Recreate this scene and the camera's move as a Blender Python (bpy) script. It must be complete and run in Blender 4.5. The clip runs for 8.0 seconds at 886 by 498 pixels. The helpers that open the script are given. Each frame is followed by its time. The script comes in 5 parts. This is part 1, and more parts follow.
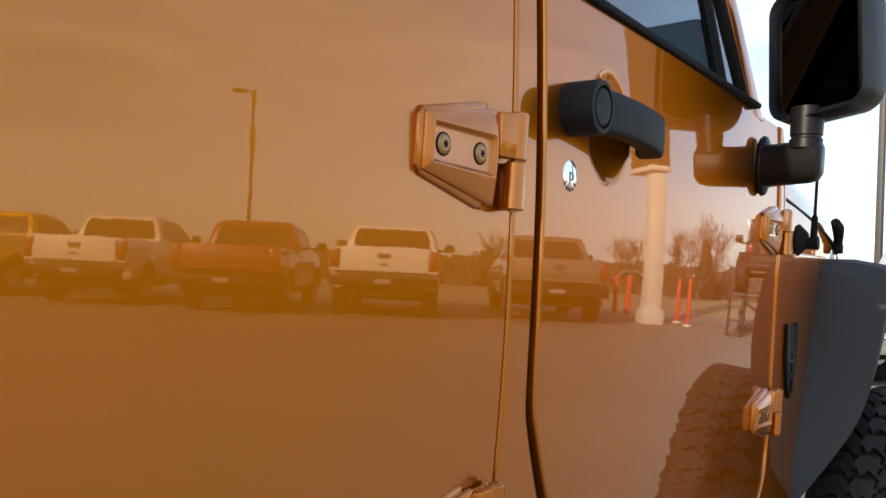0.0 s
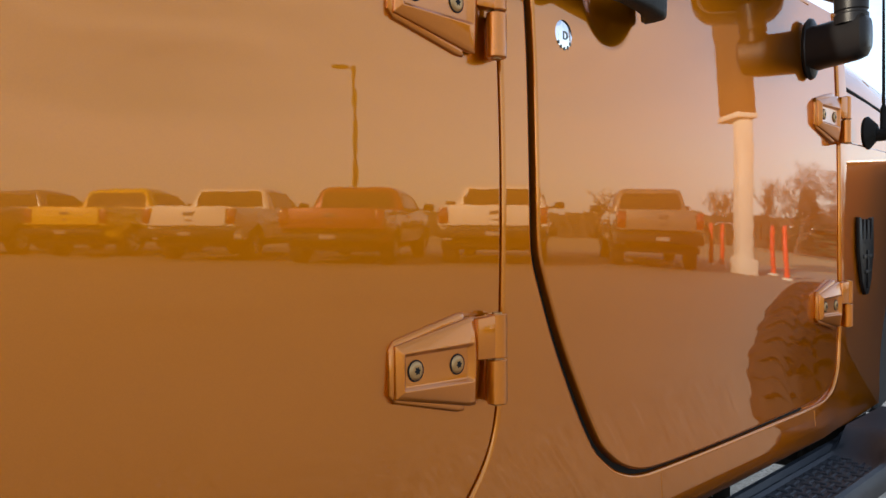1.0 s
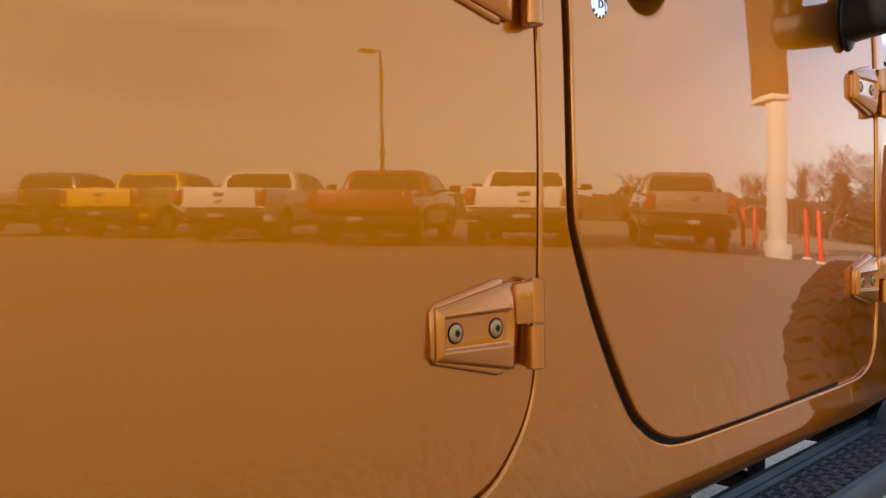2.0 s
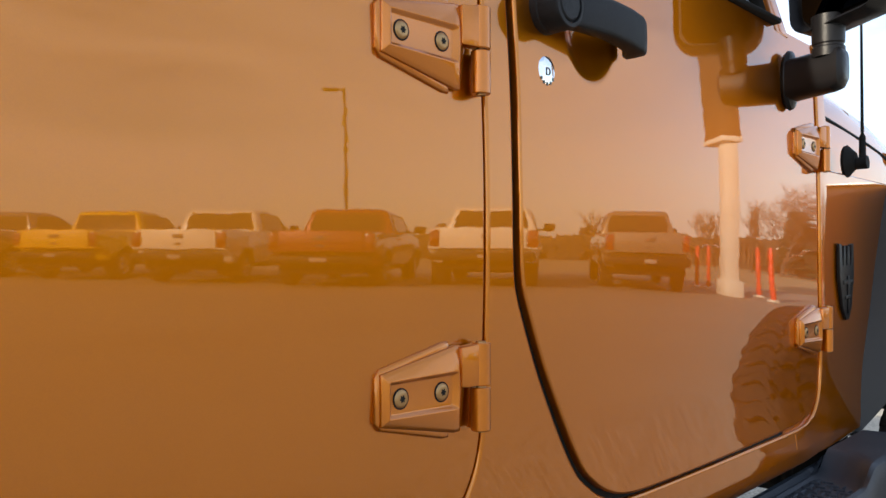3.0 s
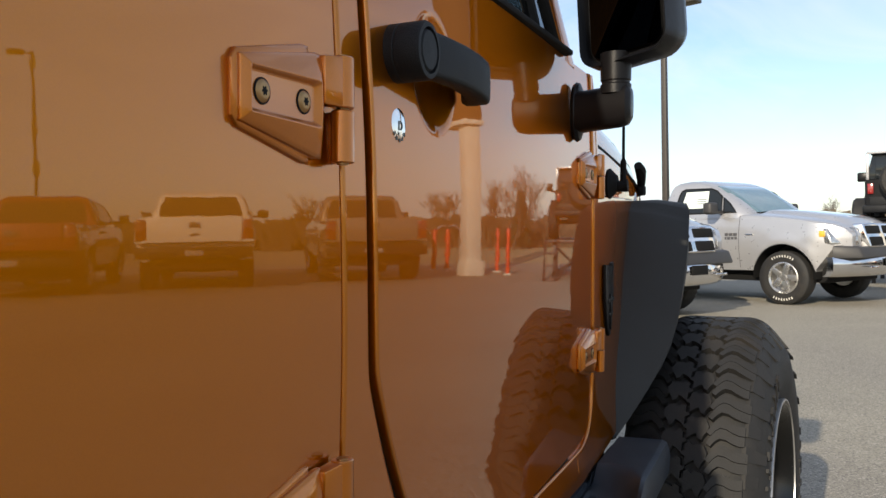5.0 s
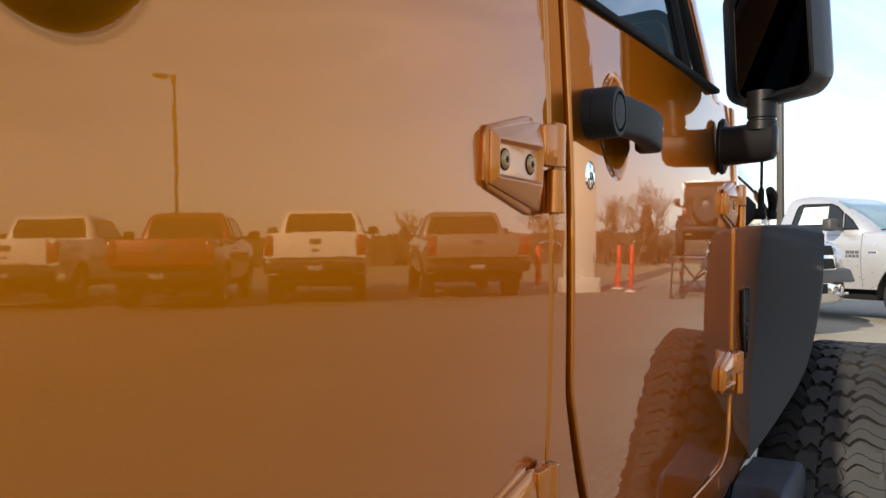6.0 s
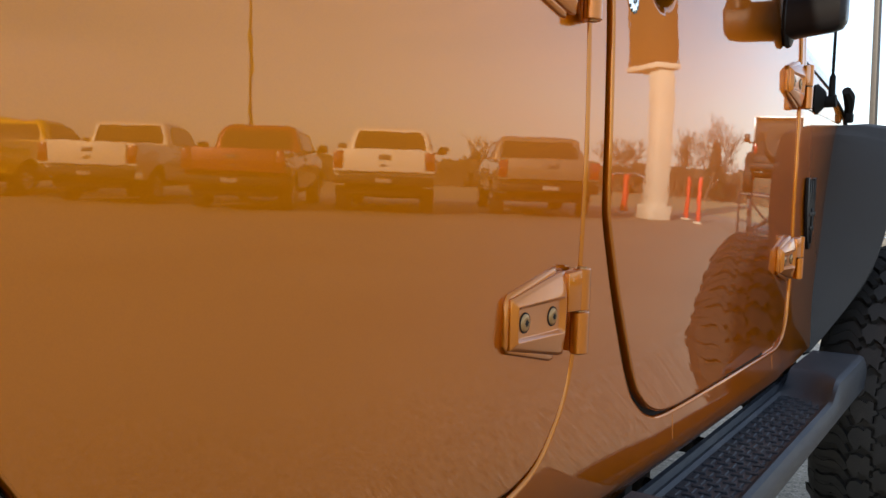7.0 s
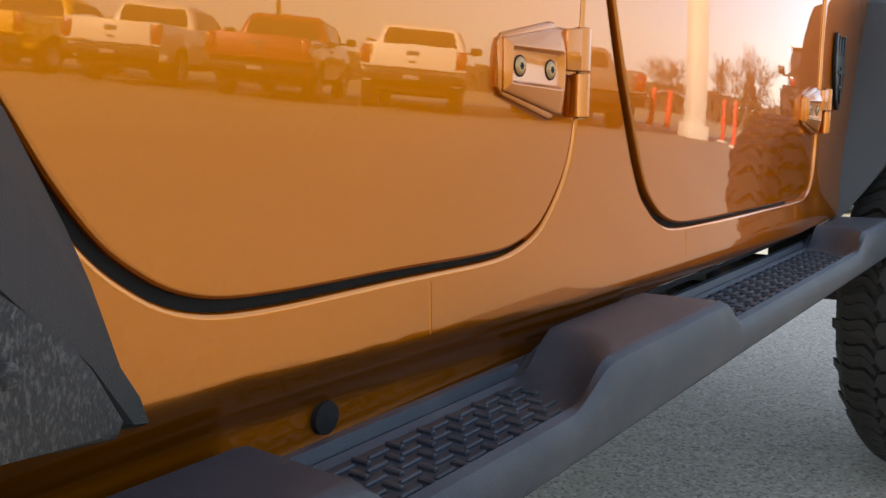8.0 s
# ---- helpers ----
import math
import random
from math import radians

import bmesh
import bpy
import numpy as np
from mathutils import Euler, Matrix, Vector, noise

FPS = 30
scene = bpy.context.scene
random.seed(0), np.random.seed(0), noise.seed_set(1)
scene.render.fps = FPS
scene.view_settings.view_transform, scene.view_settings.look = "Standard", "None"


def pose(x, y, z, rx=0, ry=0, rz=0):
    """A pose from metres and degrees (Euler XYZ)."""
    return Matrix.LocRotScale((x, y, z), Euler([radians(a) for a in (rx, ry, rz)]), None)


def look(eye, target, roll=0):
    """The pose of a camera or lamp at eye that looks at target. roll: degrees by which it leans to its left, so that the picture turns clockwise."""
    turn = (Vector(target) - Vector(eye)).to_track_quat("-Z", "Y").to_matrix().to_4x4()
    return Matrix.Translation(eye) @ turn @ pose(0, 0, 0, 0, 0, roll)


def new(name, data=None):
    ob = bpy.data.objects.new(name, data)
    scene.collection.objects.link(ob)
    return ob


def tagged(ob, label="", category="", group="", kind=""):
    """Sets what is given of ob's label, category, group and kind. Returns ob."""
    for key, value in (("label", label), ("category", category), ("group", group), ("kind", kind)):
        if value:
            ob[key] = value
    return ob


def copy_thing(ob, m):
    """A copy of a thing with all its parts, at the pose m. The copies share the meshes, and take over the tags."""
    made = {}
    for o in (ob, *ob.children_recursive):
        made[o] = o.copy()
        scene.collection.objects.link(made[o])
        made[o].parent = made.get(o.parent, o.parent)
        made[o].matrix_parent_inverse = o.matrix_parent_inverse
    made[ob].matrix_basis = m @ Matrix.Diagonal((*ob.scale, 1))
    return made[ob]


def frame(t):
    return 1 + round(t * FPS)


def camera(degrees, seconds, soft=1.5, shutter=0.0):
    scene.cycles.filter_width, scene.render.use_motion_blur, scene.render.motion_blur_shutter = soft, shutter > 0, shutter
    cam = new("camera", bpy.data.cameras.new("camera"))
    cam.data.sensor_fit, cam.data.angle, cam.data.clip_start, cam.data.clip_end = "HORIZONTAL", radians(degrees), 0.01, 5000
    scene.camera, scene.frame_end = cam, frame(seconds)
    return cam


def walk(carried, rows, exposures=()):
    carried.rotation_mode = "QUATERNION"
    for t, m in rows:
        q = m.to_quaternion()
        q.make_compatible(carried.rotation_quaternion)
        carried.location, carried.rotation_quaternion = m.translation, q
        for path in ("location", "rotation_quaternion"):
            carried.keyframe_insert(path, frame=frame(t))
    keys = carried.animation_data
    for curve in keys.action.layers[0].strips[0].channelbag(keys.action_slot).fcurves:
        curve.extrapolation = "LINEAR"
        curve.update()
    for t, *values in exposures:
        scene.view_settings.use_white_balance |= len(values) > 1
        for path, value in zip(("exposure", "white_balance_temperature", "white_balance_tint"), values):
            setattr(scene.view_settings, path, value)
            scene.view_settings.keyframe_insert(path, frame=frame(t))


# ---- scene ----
cam = camera(57.0, 8.0)
PATH = [
    (0, (-0.617, -0.378, 1.125), (1.007, 0.787, 1.181), 2.8),
    (0.5, (-0.611, -0.469, 1.062), (0.922, 0.814, 1.137), 1.1),
    (1, (-0.594, -0.496, 1.0), (0.857, 0.881, 1.014), -1.2),
    (1.2, (-0.59, -0.499, 0.979), (0.84, 0.898, 0.971), -1.8),
    (2.3, (-0.624, -0.494, 0.981), (0.773, 0.938, 0.975), -1.3),
    (2.5, (-0.632, -0.498, 0.993), (0.774, 0.924, 1.016), -1.1),
    (3, (-0.606, -0.514, 1.01), (0.861, 0.844, 1.071), -1.0),
    (3.5, (-0.56, -0.514, 1.01), (1.044, 0.68, 1.047), -1.7),
    (4, (-0.515, -0.496, 1.03), (1.263, 0.419, 1.027), -1.8),
    (4.2, (-0.517, -0.46, 1.032), (1.307, 0.36, 1.024), -1.6),
    (5.3, (-0.617, -0.309, 1.153), (1.227, 0.466, 1.117), -1.0),
    (5.5, (-0.646, -0.297, 1.159), (1.166, 0.55, 1.136), -0.7),
    (6, (-0.732, -0.306, 1.15), (1.003, 0.688, 1.145), -0.2),
    (6.5, (-0.77, -0.335, 1.086), (0.908, 0.753, 1.054), 0.1),
    (7, (-0.737, -0.352, 1.015), (0.898, 0.792, 0.881), 0.5),
    (7.5, (-0.758, -0.378, 0.933), (0.83, 0.823, 0.746), 0.5),
    (8, (-0.722, -0.385, 0.832), (0.854, 0.822, 0.588), -0.6),
]
EXPOSURE = [(0.0, 0.89), (0.5, 0.97), (1.0, 1.06), (2.5, 1.16), (3.0, 1.12), (3.5, 0.92), (4.0, 0.7), (4.2, 0.6), (5.3, 0.29), (5.5, 0.27), (6.0, 0.77), (6.5, 0.92), (7.0, 1.02), (7.5, 1.27), (8.0, 1.56)]
walk(cam, [(t, look(eye, target, roll)) for t, eye, target, roll in PATH], EXPOSURE)


# ---- world and sun ----
SUN_EL, SUN_ROT = 23.0, 275.0
world = bpy.data.worlds.new("sky_world")
scene.world = world
world.use_nodes = True
wn, wl = world.node_tree.nodes, world.node_tree.links
wn.clear()
w_out = wn.new("ShaderNodeOutputWorld")
w_bg = wn.new("ShaderNodeBackground")
w_sky = wn.new("ShaderNodeTexSky")
w_sky.sky_type = "NISHITA"
w_sky.sun_disc = False
w_sky.sun_elevation, w_sky.sun_rotation = radians(SUN_EL), radians(SUN_ROT)
w_sky.air_density, w_sky.dust_density, w_sky.ozone_density = 1.0, 0.7, 1.8
w_noise = wn.new("ShaderNodeTexNoise")
w_noise.inputs["Scale"].default_value = 3.2
w_noise.inputs["Detail"].default_value = 6.0
w_noise.inputs["Roughness"].default_value = 0.62
w_noise.inputs["Distortion"].default_value = 0.8
w_tc, w_map = wn.new("ShaderNodeTexCoord"), wn.new("ShaderNodeMapping")
w_map.inputs["Scale"].default_value = (0.8, 0.8, 2.4)
w_map.inputs["Rotation"].default_value = (radians(6), radians(-5), 0)
wl.new(w_tc.outputs["Generated"], w_map.inputs["Vector"])
wl.new(w_map.outputs["Vector"], w_noise.inputs["Vector"])
w_ramp = wn.new("ShaderNodeValToRGB")
w_ramp.color_ramp.elements[0].position, w_ramp.color_ramp.elements[1].position = 0.36, 0.68
w_ramp.color_ramp.elements[0].color = (0.08, 0.08, 0.08, 1)
w_ramp.color_ramp.elements[1].color = (0.76, 0.76, 0.76, 1)
w_mix = wn.new("ShaderNodeMix")
w_mix.data_type = "RGBA"
w_mix.inputs[7].default_value = (5.6, 5.9, 6.75, 1)
wl.new(w_noise.outputs["Fac"], w_ramp.inputs["Fac"])
wl.new(w_ramp.outputs["Color"], w_mix.inputs[0])
wl.new(w_sky.outputs["Color"], w_mix.inputs[6])
wl.new(w_mix.outputs[2], w_bg.inputs["Color"])
w_bg.inputs["Strength"].default_value = 0.14
wl.new(w_bg.outputs["Background"], w_out.inputs["Surface"])

sun = new("sun", bpy.data.lights.new("sun", "SUN"))
sun.data.energy, sun.data.angle, sun.data.color = 4.4, radians(0.6), (1.0, 0.87, 0.68)
SUN_DIR = Vector((-0.996 * math.cos(radians(SUN_EL)), 0.090 * math.cos(radians(SUN_EL)), math.sin(radians(SUN_EL))))
sun.matrix_world = look(SUN_DIR * 60, (0, 0, 0))


# ---- materials ----
def material(name, color, rough=0.5, metal=0.0, coat=0.0, coat_rough=0.03, var=0.12, scale=12.0, fine=140.0, bump=0.0,
             bump_scale=200.0, stain=None, stain_scale=3.0, stain_amount=0.5, spec=0.5, peel=0.0, rough_var=0.08):
    """Principled surface with variation at two scales, fine relief and an optional stain."""
    m = bpy.data.materials.new(name)
    m.use_nodes = True
    n, l = m.node_tree.nodes, m.node_tree.links
    b = n["Principled BSDF"]
    b.inputs["Roughness"].default_value = rough
    b.inputs["Metallic"].default_value = metal
    b.inputs["Specular IOR Level"].default_value = spec
    b.inputs["Coat Weight"].default_value = coat
    b.inputs["Coat Roughness"].default_value = coat_rough
    tc = n.new("ShaderNodeTexCoord")

    def tex(sc, detail=4.0):
        t = n.new("ShaderNodeTexNoise")
        t.inputs["Scale"].default_value, t.inputs["Detail"].default_value = sc, detail
        l.new(tc.outputs["Object"], t.inputs["Vector"])
        return t

    big, small = tex(scale), tex(fine, 2.0)
    add = n.new("ShaderNodeMath")
    add.operation = "ADD"
    l.new(big.outputs["Fac"], add.inputs[0])
    l.new(small.outputs["Fac"], add.inputs[1])
    rng = n.new("ShaderNodeMapRange")
    rng.inputs["From Min"].default_value, rng.inputs["From Max"].default_value = 0.6, 1.4
    rng.inputs["To Min"].default_value, rng.inputs["To Max"].default_value = 1 - var, 1 + var
    l.new(add.outputs[0], rng.inputs["Value"])
    mul = n.new("ShaderNodeMix")
    mul.data_type, mul.blend_type = "RGBA", "MULTIPLY"
    mul.inputs[0].default_value = 1.0
    mul.inputs[6].default_value = (*color, 1)
    l.new(rng.outputs[0], mul.inputs[7])
    last = mul.outputs[2]
    if stain:
        st = tex(stain_scale, 7.0)
        sr = n.new("ShaderNodeMapRange")
        sr.inputs["From Min"].default_value, sr.inputs["From Max"].default_value = 0.5, 0.68
        sr.inputs["To Max"].default_value = stain_amount
        l.new(st.outputs["Fac"], sr.inputs["Value"])
        sm = n.new("ShaderNodeMix")
        sm.data_type = "RGBA"
        sm.inputs[7].default_value = (*stain, 1)
        l.new(sr.outputs[0], sm.inputs[0])
        l.new(last, sm.inputs[6])
        last = sm.outputs[2]
    l.new(last, b.inputs["Base Color"])
    rr = n.new("ShaderNodeMapRange")
    rr.inputs["To Min"].default_value, rr.inputs["To Max"].default_value = max(0.0, rough - rough_var), min(1.0, rough + rough_var)
    l.new(big.outputs["Fac"], rr.inputs["Value"])
    l.new(rr.outputs[0], b.inputs["Roughness"])
    if bump:
        bt = tex(bump_scale, 3.0)
        bp = n.new("ShaderNodeBump")
        bp.inputs["Strength"].default_value, bp.inputs["Distance"].default_value = bump, 0.002
        l.new(bt.outputs["Fac"], bp.inputs["Height"])
        l.new(bp.outputs["Normal"], b.inputs["Normal"])
    if peel:
        pt = tex(95.0, 1.0)
        pb = n.new("ShaderNodeBump")
        pb.inputs["Strength"].default_value, pb.inputs["Distance"].default_value = 1.0, peel
        l.new(pt.outputs["Fac"], pb.inputs["Height"])
        l.new(pb.outputs["Normal"], b.inputs["Coat Normal"])
    return m


COPPER = material("copper_paint", (0.480, 0.142, 0.0015), 0.39, 0.93, spec=0.05, coat=1.0, coat_rough=0.012, var=0.05, scale=5.0, fine=900.0, peel=0.000015, rough_var=0.03)
COPPER.node_tree.nodes["Principled BSDF"].inputs["Coat IOR"].default_value = 1.52
# the flakes under the clear coat also mirror sharply, tinted by the pigment
cn, cl = COPPER.node_tree.nodes, COPPER.node_tree.links
c_flake, c_mix = cn.new("ShaderNodeBsdfPrincipled"), cn.new("ShaderNodeMixShader")
c_flake.inputs["Base Color"].default_value = (0.50, 0.26, 0.05, 1)
c_flake.inputs["Metallic"].default_value, c_flake.inputs["Roughness"].default_value = 1.0, 0.02
c_mix.inputs[0].default_value = 0.12
cl.new(cn["Principled BSDF"].outputs[0], c_mix.inputs[1])
cl.new(c_flake.outputs[0], c_mix.inputs[2])
cl.new(c_mix.outputs[0], cn["Material Output"].inputs["Surface"])
COPPER.node_tree.nodes["Principled BSDF"].inputs["Specular Tint"].default_value = (0.95, 0.47, 0.12, 1)
HINGE = material("hinge_paint", (0.50, 0.150, 0.002), 0.40, 0.90, coat=1.0, coat_rough=0.06, var=0.06, scale=18.0, fine=700.0, peel=0.00004)
RUBBER = material("tyre_rubber", (0.0120, 0.0116, 0.0110), 0.72, var=0.3, scale=16.0, fine=260.0, bump=0.35, bump_scale=300.0, stain=(0.036, 0.028, 0.020), stain_scale=9.0, stain_amount=0.35)
SEAL = material("black_rubber_seal", (0.008, 0.008, 0.008), 0.8, var=0.2, spec=0.2)
PLASTIC = material("grey_black_plastic", (0.010, 0.0108, 0.0125), 0.48, spec=0.20, var=0.16, scale=9.0, fine=500.0, bump=0.45, bump_scale=900.0)
FLARE = material("textured_flare_plastic", (0.031, 0.032, 0.031), 0.60, spec=0.3, var=0.14, scale=7.0, fine=500.0, bump=0.5, bump_scale=800.0, stain=(0.032, 0.032, 0.032), stain_scale=5.0, stain_amount=0.35)
DUSTY = material("dusty_liner_plastic", (0.027, 0.026, 0.024), 0.88, var=0.45, scale=14.0, fine=420.0, bump=0.6, bump_scale=500.0, stain=(0.10, 0.095, 0.085), stain_scale=260.0, stain_amount=0.8)
STEP = material("step_plastic", (0.024, 0.031, 0.041), 0.42, spec=0.28, var=0.14, scale=8.0, fine=420.0, bump=0.3, bump_scale=900.0, stain=(0.075, 0.075, 0.075), stain_scale=10.0, stain_amount=0.35)
GLOSSBLACK = material("black_mirror_shell", (0.006, 0.006, 0.007), 0.36, spec=0.2, var=0.15, scale=9.0, fine=500.0, bump=0.15, bump_scale=900.0)
CHROME = material("chrome", (0.75, 0.75, 0.76), 0.08, 1.0, var=0.04)
SCREW = material("steel_screw", (0.36, 0.22, 0.10), 0.38, 1.0, var=0.12, scale=120.0)
STEEL = material("dark_steel", (0.05, 0.05, 0.055), 0.5, 0.6, var=0.25, scale=14.0, stain=(0.16, 0.08, 0.04), stain_amount=0.4)
ALLOY = material("alloy_wheel", (0.62, 0.61, 0.59), 0.28, 0.9, var=0.06)
BLACKRIM = material("black_rim", (0.010, 0.010, 0.010), 0.25, 0.2, var=0.1)
INTERIOR = material("dark_interior", (0.012, 0.012, 0.013), 0.8, var=0.2)
CLOTH = material("seat_cloth", (0.03, 0.03, 0.032), 0.9, var=0.2, bump=0.3)
SILVER = material("silver_paint", (0.44, 0.44, 0.45), 0.30, 0.50, coat=1.0, coat_rough=0.03, var=0.03)
WHITE = material("white_paint", (0.78, 0.74, 0.65), 0.35, 0.0, coat=1.0, coat_rough=0.03, var=0.03, stain=(0.55, 0.5, 0.43), stain_scale=1.4, stain_amount=0.25)
YELLOW = material("yellow_paint", (0.80, 0.47, 0.02), 0.35, coat=1.0, var=0.04)
REDPAINT = material("red_paint", (0.25, 0.016, 0.008), 0.35, 0.1, coat=1.0, var=0.05)
PEWTER = material("pewter_paint", (0.235, 0.19, 0.145), 0.35, 0.4, coat=1.0, var=0.05)
GREYPAINT = material("grey_paint", (0.16, 0.16, 0.17), 0.35, 0.4, coat=1.0, var=0.05)
TRIM = material("dark_grey_trim", (0.07, 0.07, 0.075), 0.5, var=0.12)
GUARD = material("charcoal_bumper_plastic", (0.035, 0.034, 0.034), 0.55, var=0.12)
RIMLIP = material("satin_grey_rim_lip", (0.55, 0.55, 0.55), 0.30, 0.8, var=0.1)
LAMPRED = material("red_lamp_lens", (0.24, 0.012, 0.010), 0.15, coat=1.0, var=0.08)
LAMPCLEAR = material("clear_lamp_lens", (0.42, 0.42, 0.41), 0.15, 0.8, coat=1.0, var=0.6, scale=14.0)
AMBER = material("amber_lamp_lens", (0.75, 0.42, 0.05), 0.15, coat=1.0, var=0.08)
PAPER = material("window_sticker_paper", (0.72, 0.80, 0.74), 0.7, var=0.06)
PAPERDIM = material("dull_plate_paint", (0.30, 0.28, 0.25), 0.6, var=0.15)
INK = material("printed_ink", (0.10, 0.12, 0.12), 0.7, var=0.1)
BOLLARD = material("red_bollard_paint", (0.72, 0.06, 0.035), 0.45, var=0.12, stain=(0.4, 0.12, 0.08), stain_amount=0.4)
STUCCO = material("cream_stucco", (0.74, 0.70, 0.60), 0.85, var=0.08, scale=3.0, bump=0.3, bump_scale=60.0, stain=(0.52, 0.47, 0.38), stain_scale=1.2, stain_amount=0.35)
SIGNBROWN = material("brown_sign_cladding", (0.13, 0.075, 0.045), 0.6, var=0.15, scale=2.0)
POLE = material("bronze_pole", (0.055, 0.048, 0.042), 0.5, 0.3, var=0.18)
BARK = material("tree_bark", (0.11, 0.09, 0.072), 0.9, var=0.3, scale=5.0, bump=0.5, bump_scale=40.0)
NEEDLE = material("conifer_needles", (0.045, 0.06, 0.03), 0.85, var=0.35, scale=3.0)
HEDGE = material("dry_brush", (0.105, 0.082, 0.056), 0.95, var=0.35, scale=2.0)
GRASS = material("dry_winter_grass", (0.36, 0.29, 0.16), 0.95, var=0.25, scale=0.8, fine=18.0, bump=0.6, bump_scale=30.0, stain=(0.22, 0.19, 0.10), stain_scale=0.15, stain_amount=0.6)
ASPHALT = material("worn_asphalt", (0.290, 0.264, 0.204), 0.88, var=0.16, scale=0.9, fine=60.0, bump=0.8, bump_scale=170.0, stain=(0.19, 0.172, 0.145), stain_scale=0.45, stain_amount=0.5)


def speckle(m, light, dark, size):
    """Pale and dark stones in a ground-up surface."""
    n, l = m.node_tree.nodes, m.node_tree.links
    b = n["Principled BSDF"]
    old = b.inputs["Base Color"].links[0].from_socket
    tc = n.new("ShaderNodeTexCoord")
    v = n.new("ShaderNodeTexVoronoi")
    v.inputs["Scale"].default_value = size
    l.new(tc.outputs["Object"], v.inputs["Vector"])
    sep = n.new("ShaderNodeSeparateColor")
    l.new(v.outputs["Color"], sep.inputs["Color"])
    for chan, col, lo, hi, amount in (("Red", light, 0.72, 0.95, 0.75), ("Green", dark, 0.62, 0.95, 0.7)):
        r = n.new("ShaderNodeMapRange")
        r.inputs["From Min"].default_value, r.inputs["From Max"].default_value, r.inputs["To Max"].default_value = lo, hi, amount
        l.new(sep.outputs[chan], r.inputs["Value"])
        mx = n.new("ShaderNodeMix")
        mx.data_type = "RGBA"
        mx.inputs[7].default_value = (*col, 1)
        l.new(r.outputs[0], mx.inputs[0])
        l.new(old, mx.inputs[6])
        old = mx.outputs[2]
    l.new(old, b.inputs["Base Color"])


speckle(ASPHALT, (0.44, 0.40, 0.34), (0.085, 0.077, 0.066), 130.0)
LINE = material("white_marking_paint", (0.62, 0.60, 0.55), 0.8, var=0.2, scale=8.0, stain=(0.2, 0.19, 0.17), stain_scale=6.0, stain_amount=0.7)


def glass_material(name, tint, rough=0.0):
    m = bpy.data.materials.new(name)
    m.use_nodes = True
    b = m.node_tree.nodes["Principled BSDF"]
    b.inputs["Base Color"].default_value = (*tint, 1)
    b.inputs["Roughness"].default_value = rough
    b.inputs["Transmission Weight"].default_value = 1.0
    b.inputs["IOR"].default_value = 1.5
    return m


GLASS = glass_material("tinted_glass", (0.20, 0.24, 0.25))
DARKGLASS = material("dark_window_glass", (0.015, 0.018, 0.02), 0.03, spec=0.4, var=0.05, rough_var=0.0)
TEALGLASS = material("windscreen_glass", (0.085, 0.160, 0.165), 0.03, coat=1.0, coat_rough=0.0, var=0.3, scale=3.0, rough_var=0.0)
# Nearly black: the dark reflection in this mirror is put into its tint.
MIRRORGLASS = material("mirror_glass", (0.014, 0.015, 0.018), 0.01, 1.0, var=0.01, rough_var=0.0)


# ---- mesh helpers ----
# the off-roader stands a little nose-up, its side leaning: applied to each of its parts while RAKE is on
STANCE = Matrix(((1, 0, 0, 0), (0, 1, -0.022, 0.022 * 1.2085), (0.0195, 0, 1.048, 0.9025 - 1.048 * 0.902), (0, 0, 0, 1)))
RAKE = {"on": False}


def part(name, bm, mat, parent=None, label="", smooth=35.0, extra=()):
    """Links a bmesh as one mesh object, under a parent if given."""
    if RAKE["on"]:
        bm.transform(STANCE)
    bmesh.ops.recalc_face_normals(bm, faces=bm.faces[:])
    if smooth:
        lim = radians(smooth)
        for f in bm.faces:
            f.smooth = True
        for e in bm.edges:
            e.smooth = len(e.link_faces) == 2 and e.calc_face_angle(0.0) < lim
    me = bpy.data.meshes.new(name)
    bm.to_mesh(me)
    bm.free()
    me.materials.append(mat)
    for x in extra:
        me.materials.append(x)
    ob = new(name, me)
    ob.parent = parent
    if label:
        tagged(ob, label)
    return ob


def thing(name, m, label, category, group="", kind=""):
    ob = new(name)
    ob.empty_display_size = 0.2
    ob.matrix_world = m
    return tagged(ob, label, category, group, kind)


def B():
    return bmesh.new()


def box(bm, x0, x1, y0, y1, z0, z1, bevel=0.0, seg=2, m=None):
    r = bmesh.ops.create_cube(bm, size=1.0)
    vs = r["verts"]
    for v in vs:
        v.co = Vector((x0 + (v.co.x + 0.5) * (x1 - x0), y0 + (v.co.y + 0.5) * (y1 - y0), z0 + (v.co.z + 0.5) * (z1 - z0)))
    if bevel:
        es = list({e for v in vs for e in v.link_edges})
        r = bmesh.ops.bevel(bm, geom=es, offset=bevel, segments=seg, profile=0.5, affect="EDGES")
        vs = list({v for f in r["faces"] for v in f.verts} | {v for v in vs if v.is_valid})
    if m is not None:
        for v in vs:
            v.co = m @ v.co
    return bm


def hexa(bm, bottom, top, bevel=0.0, seg=2):
    """A block from four bottom and four top corners."""
    vs = [bm.verts.new(p) for p in (*bottom, *top)]
    fs = [bm.faces.new([vs[i] for i in q]) for q in ((3, 2, 1, 0), (4, 5, 6, 7), (0, 1, 5, 4), (1, 2, 6, 5), (2, 3, 7, 6), (3, 0, 4, 7))]
    if bevel:
        es = list({e for f in fs for e in f.edges})
        bmesh.ops.bevel(bm, geom=es, offset=bevel, segments=seg, profile=0.5, affect="EDGES")
    return bm


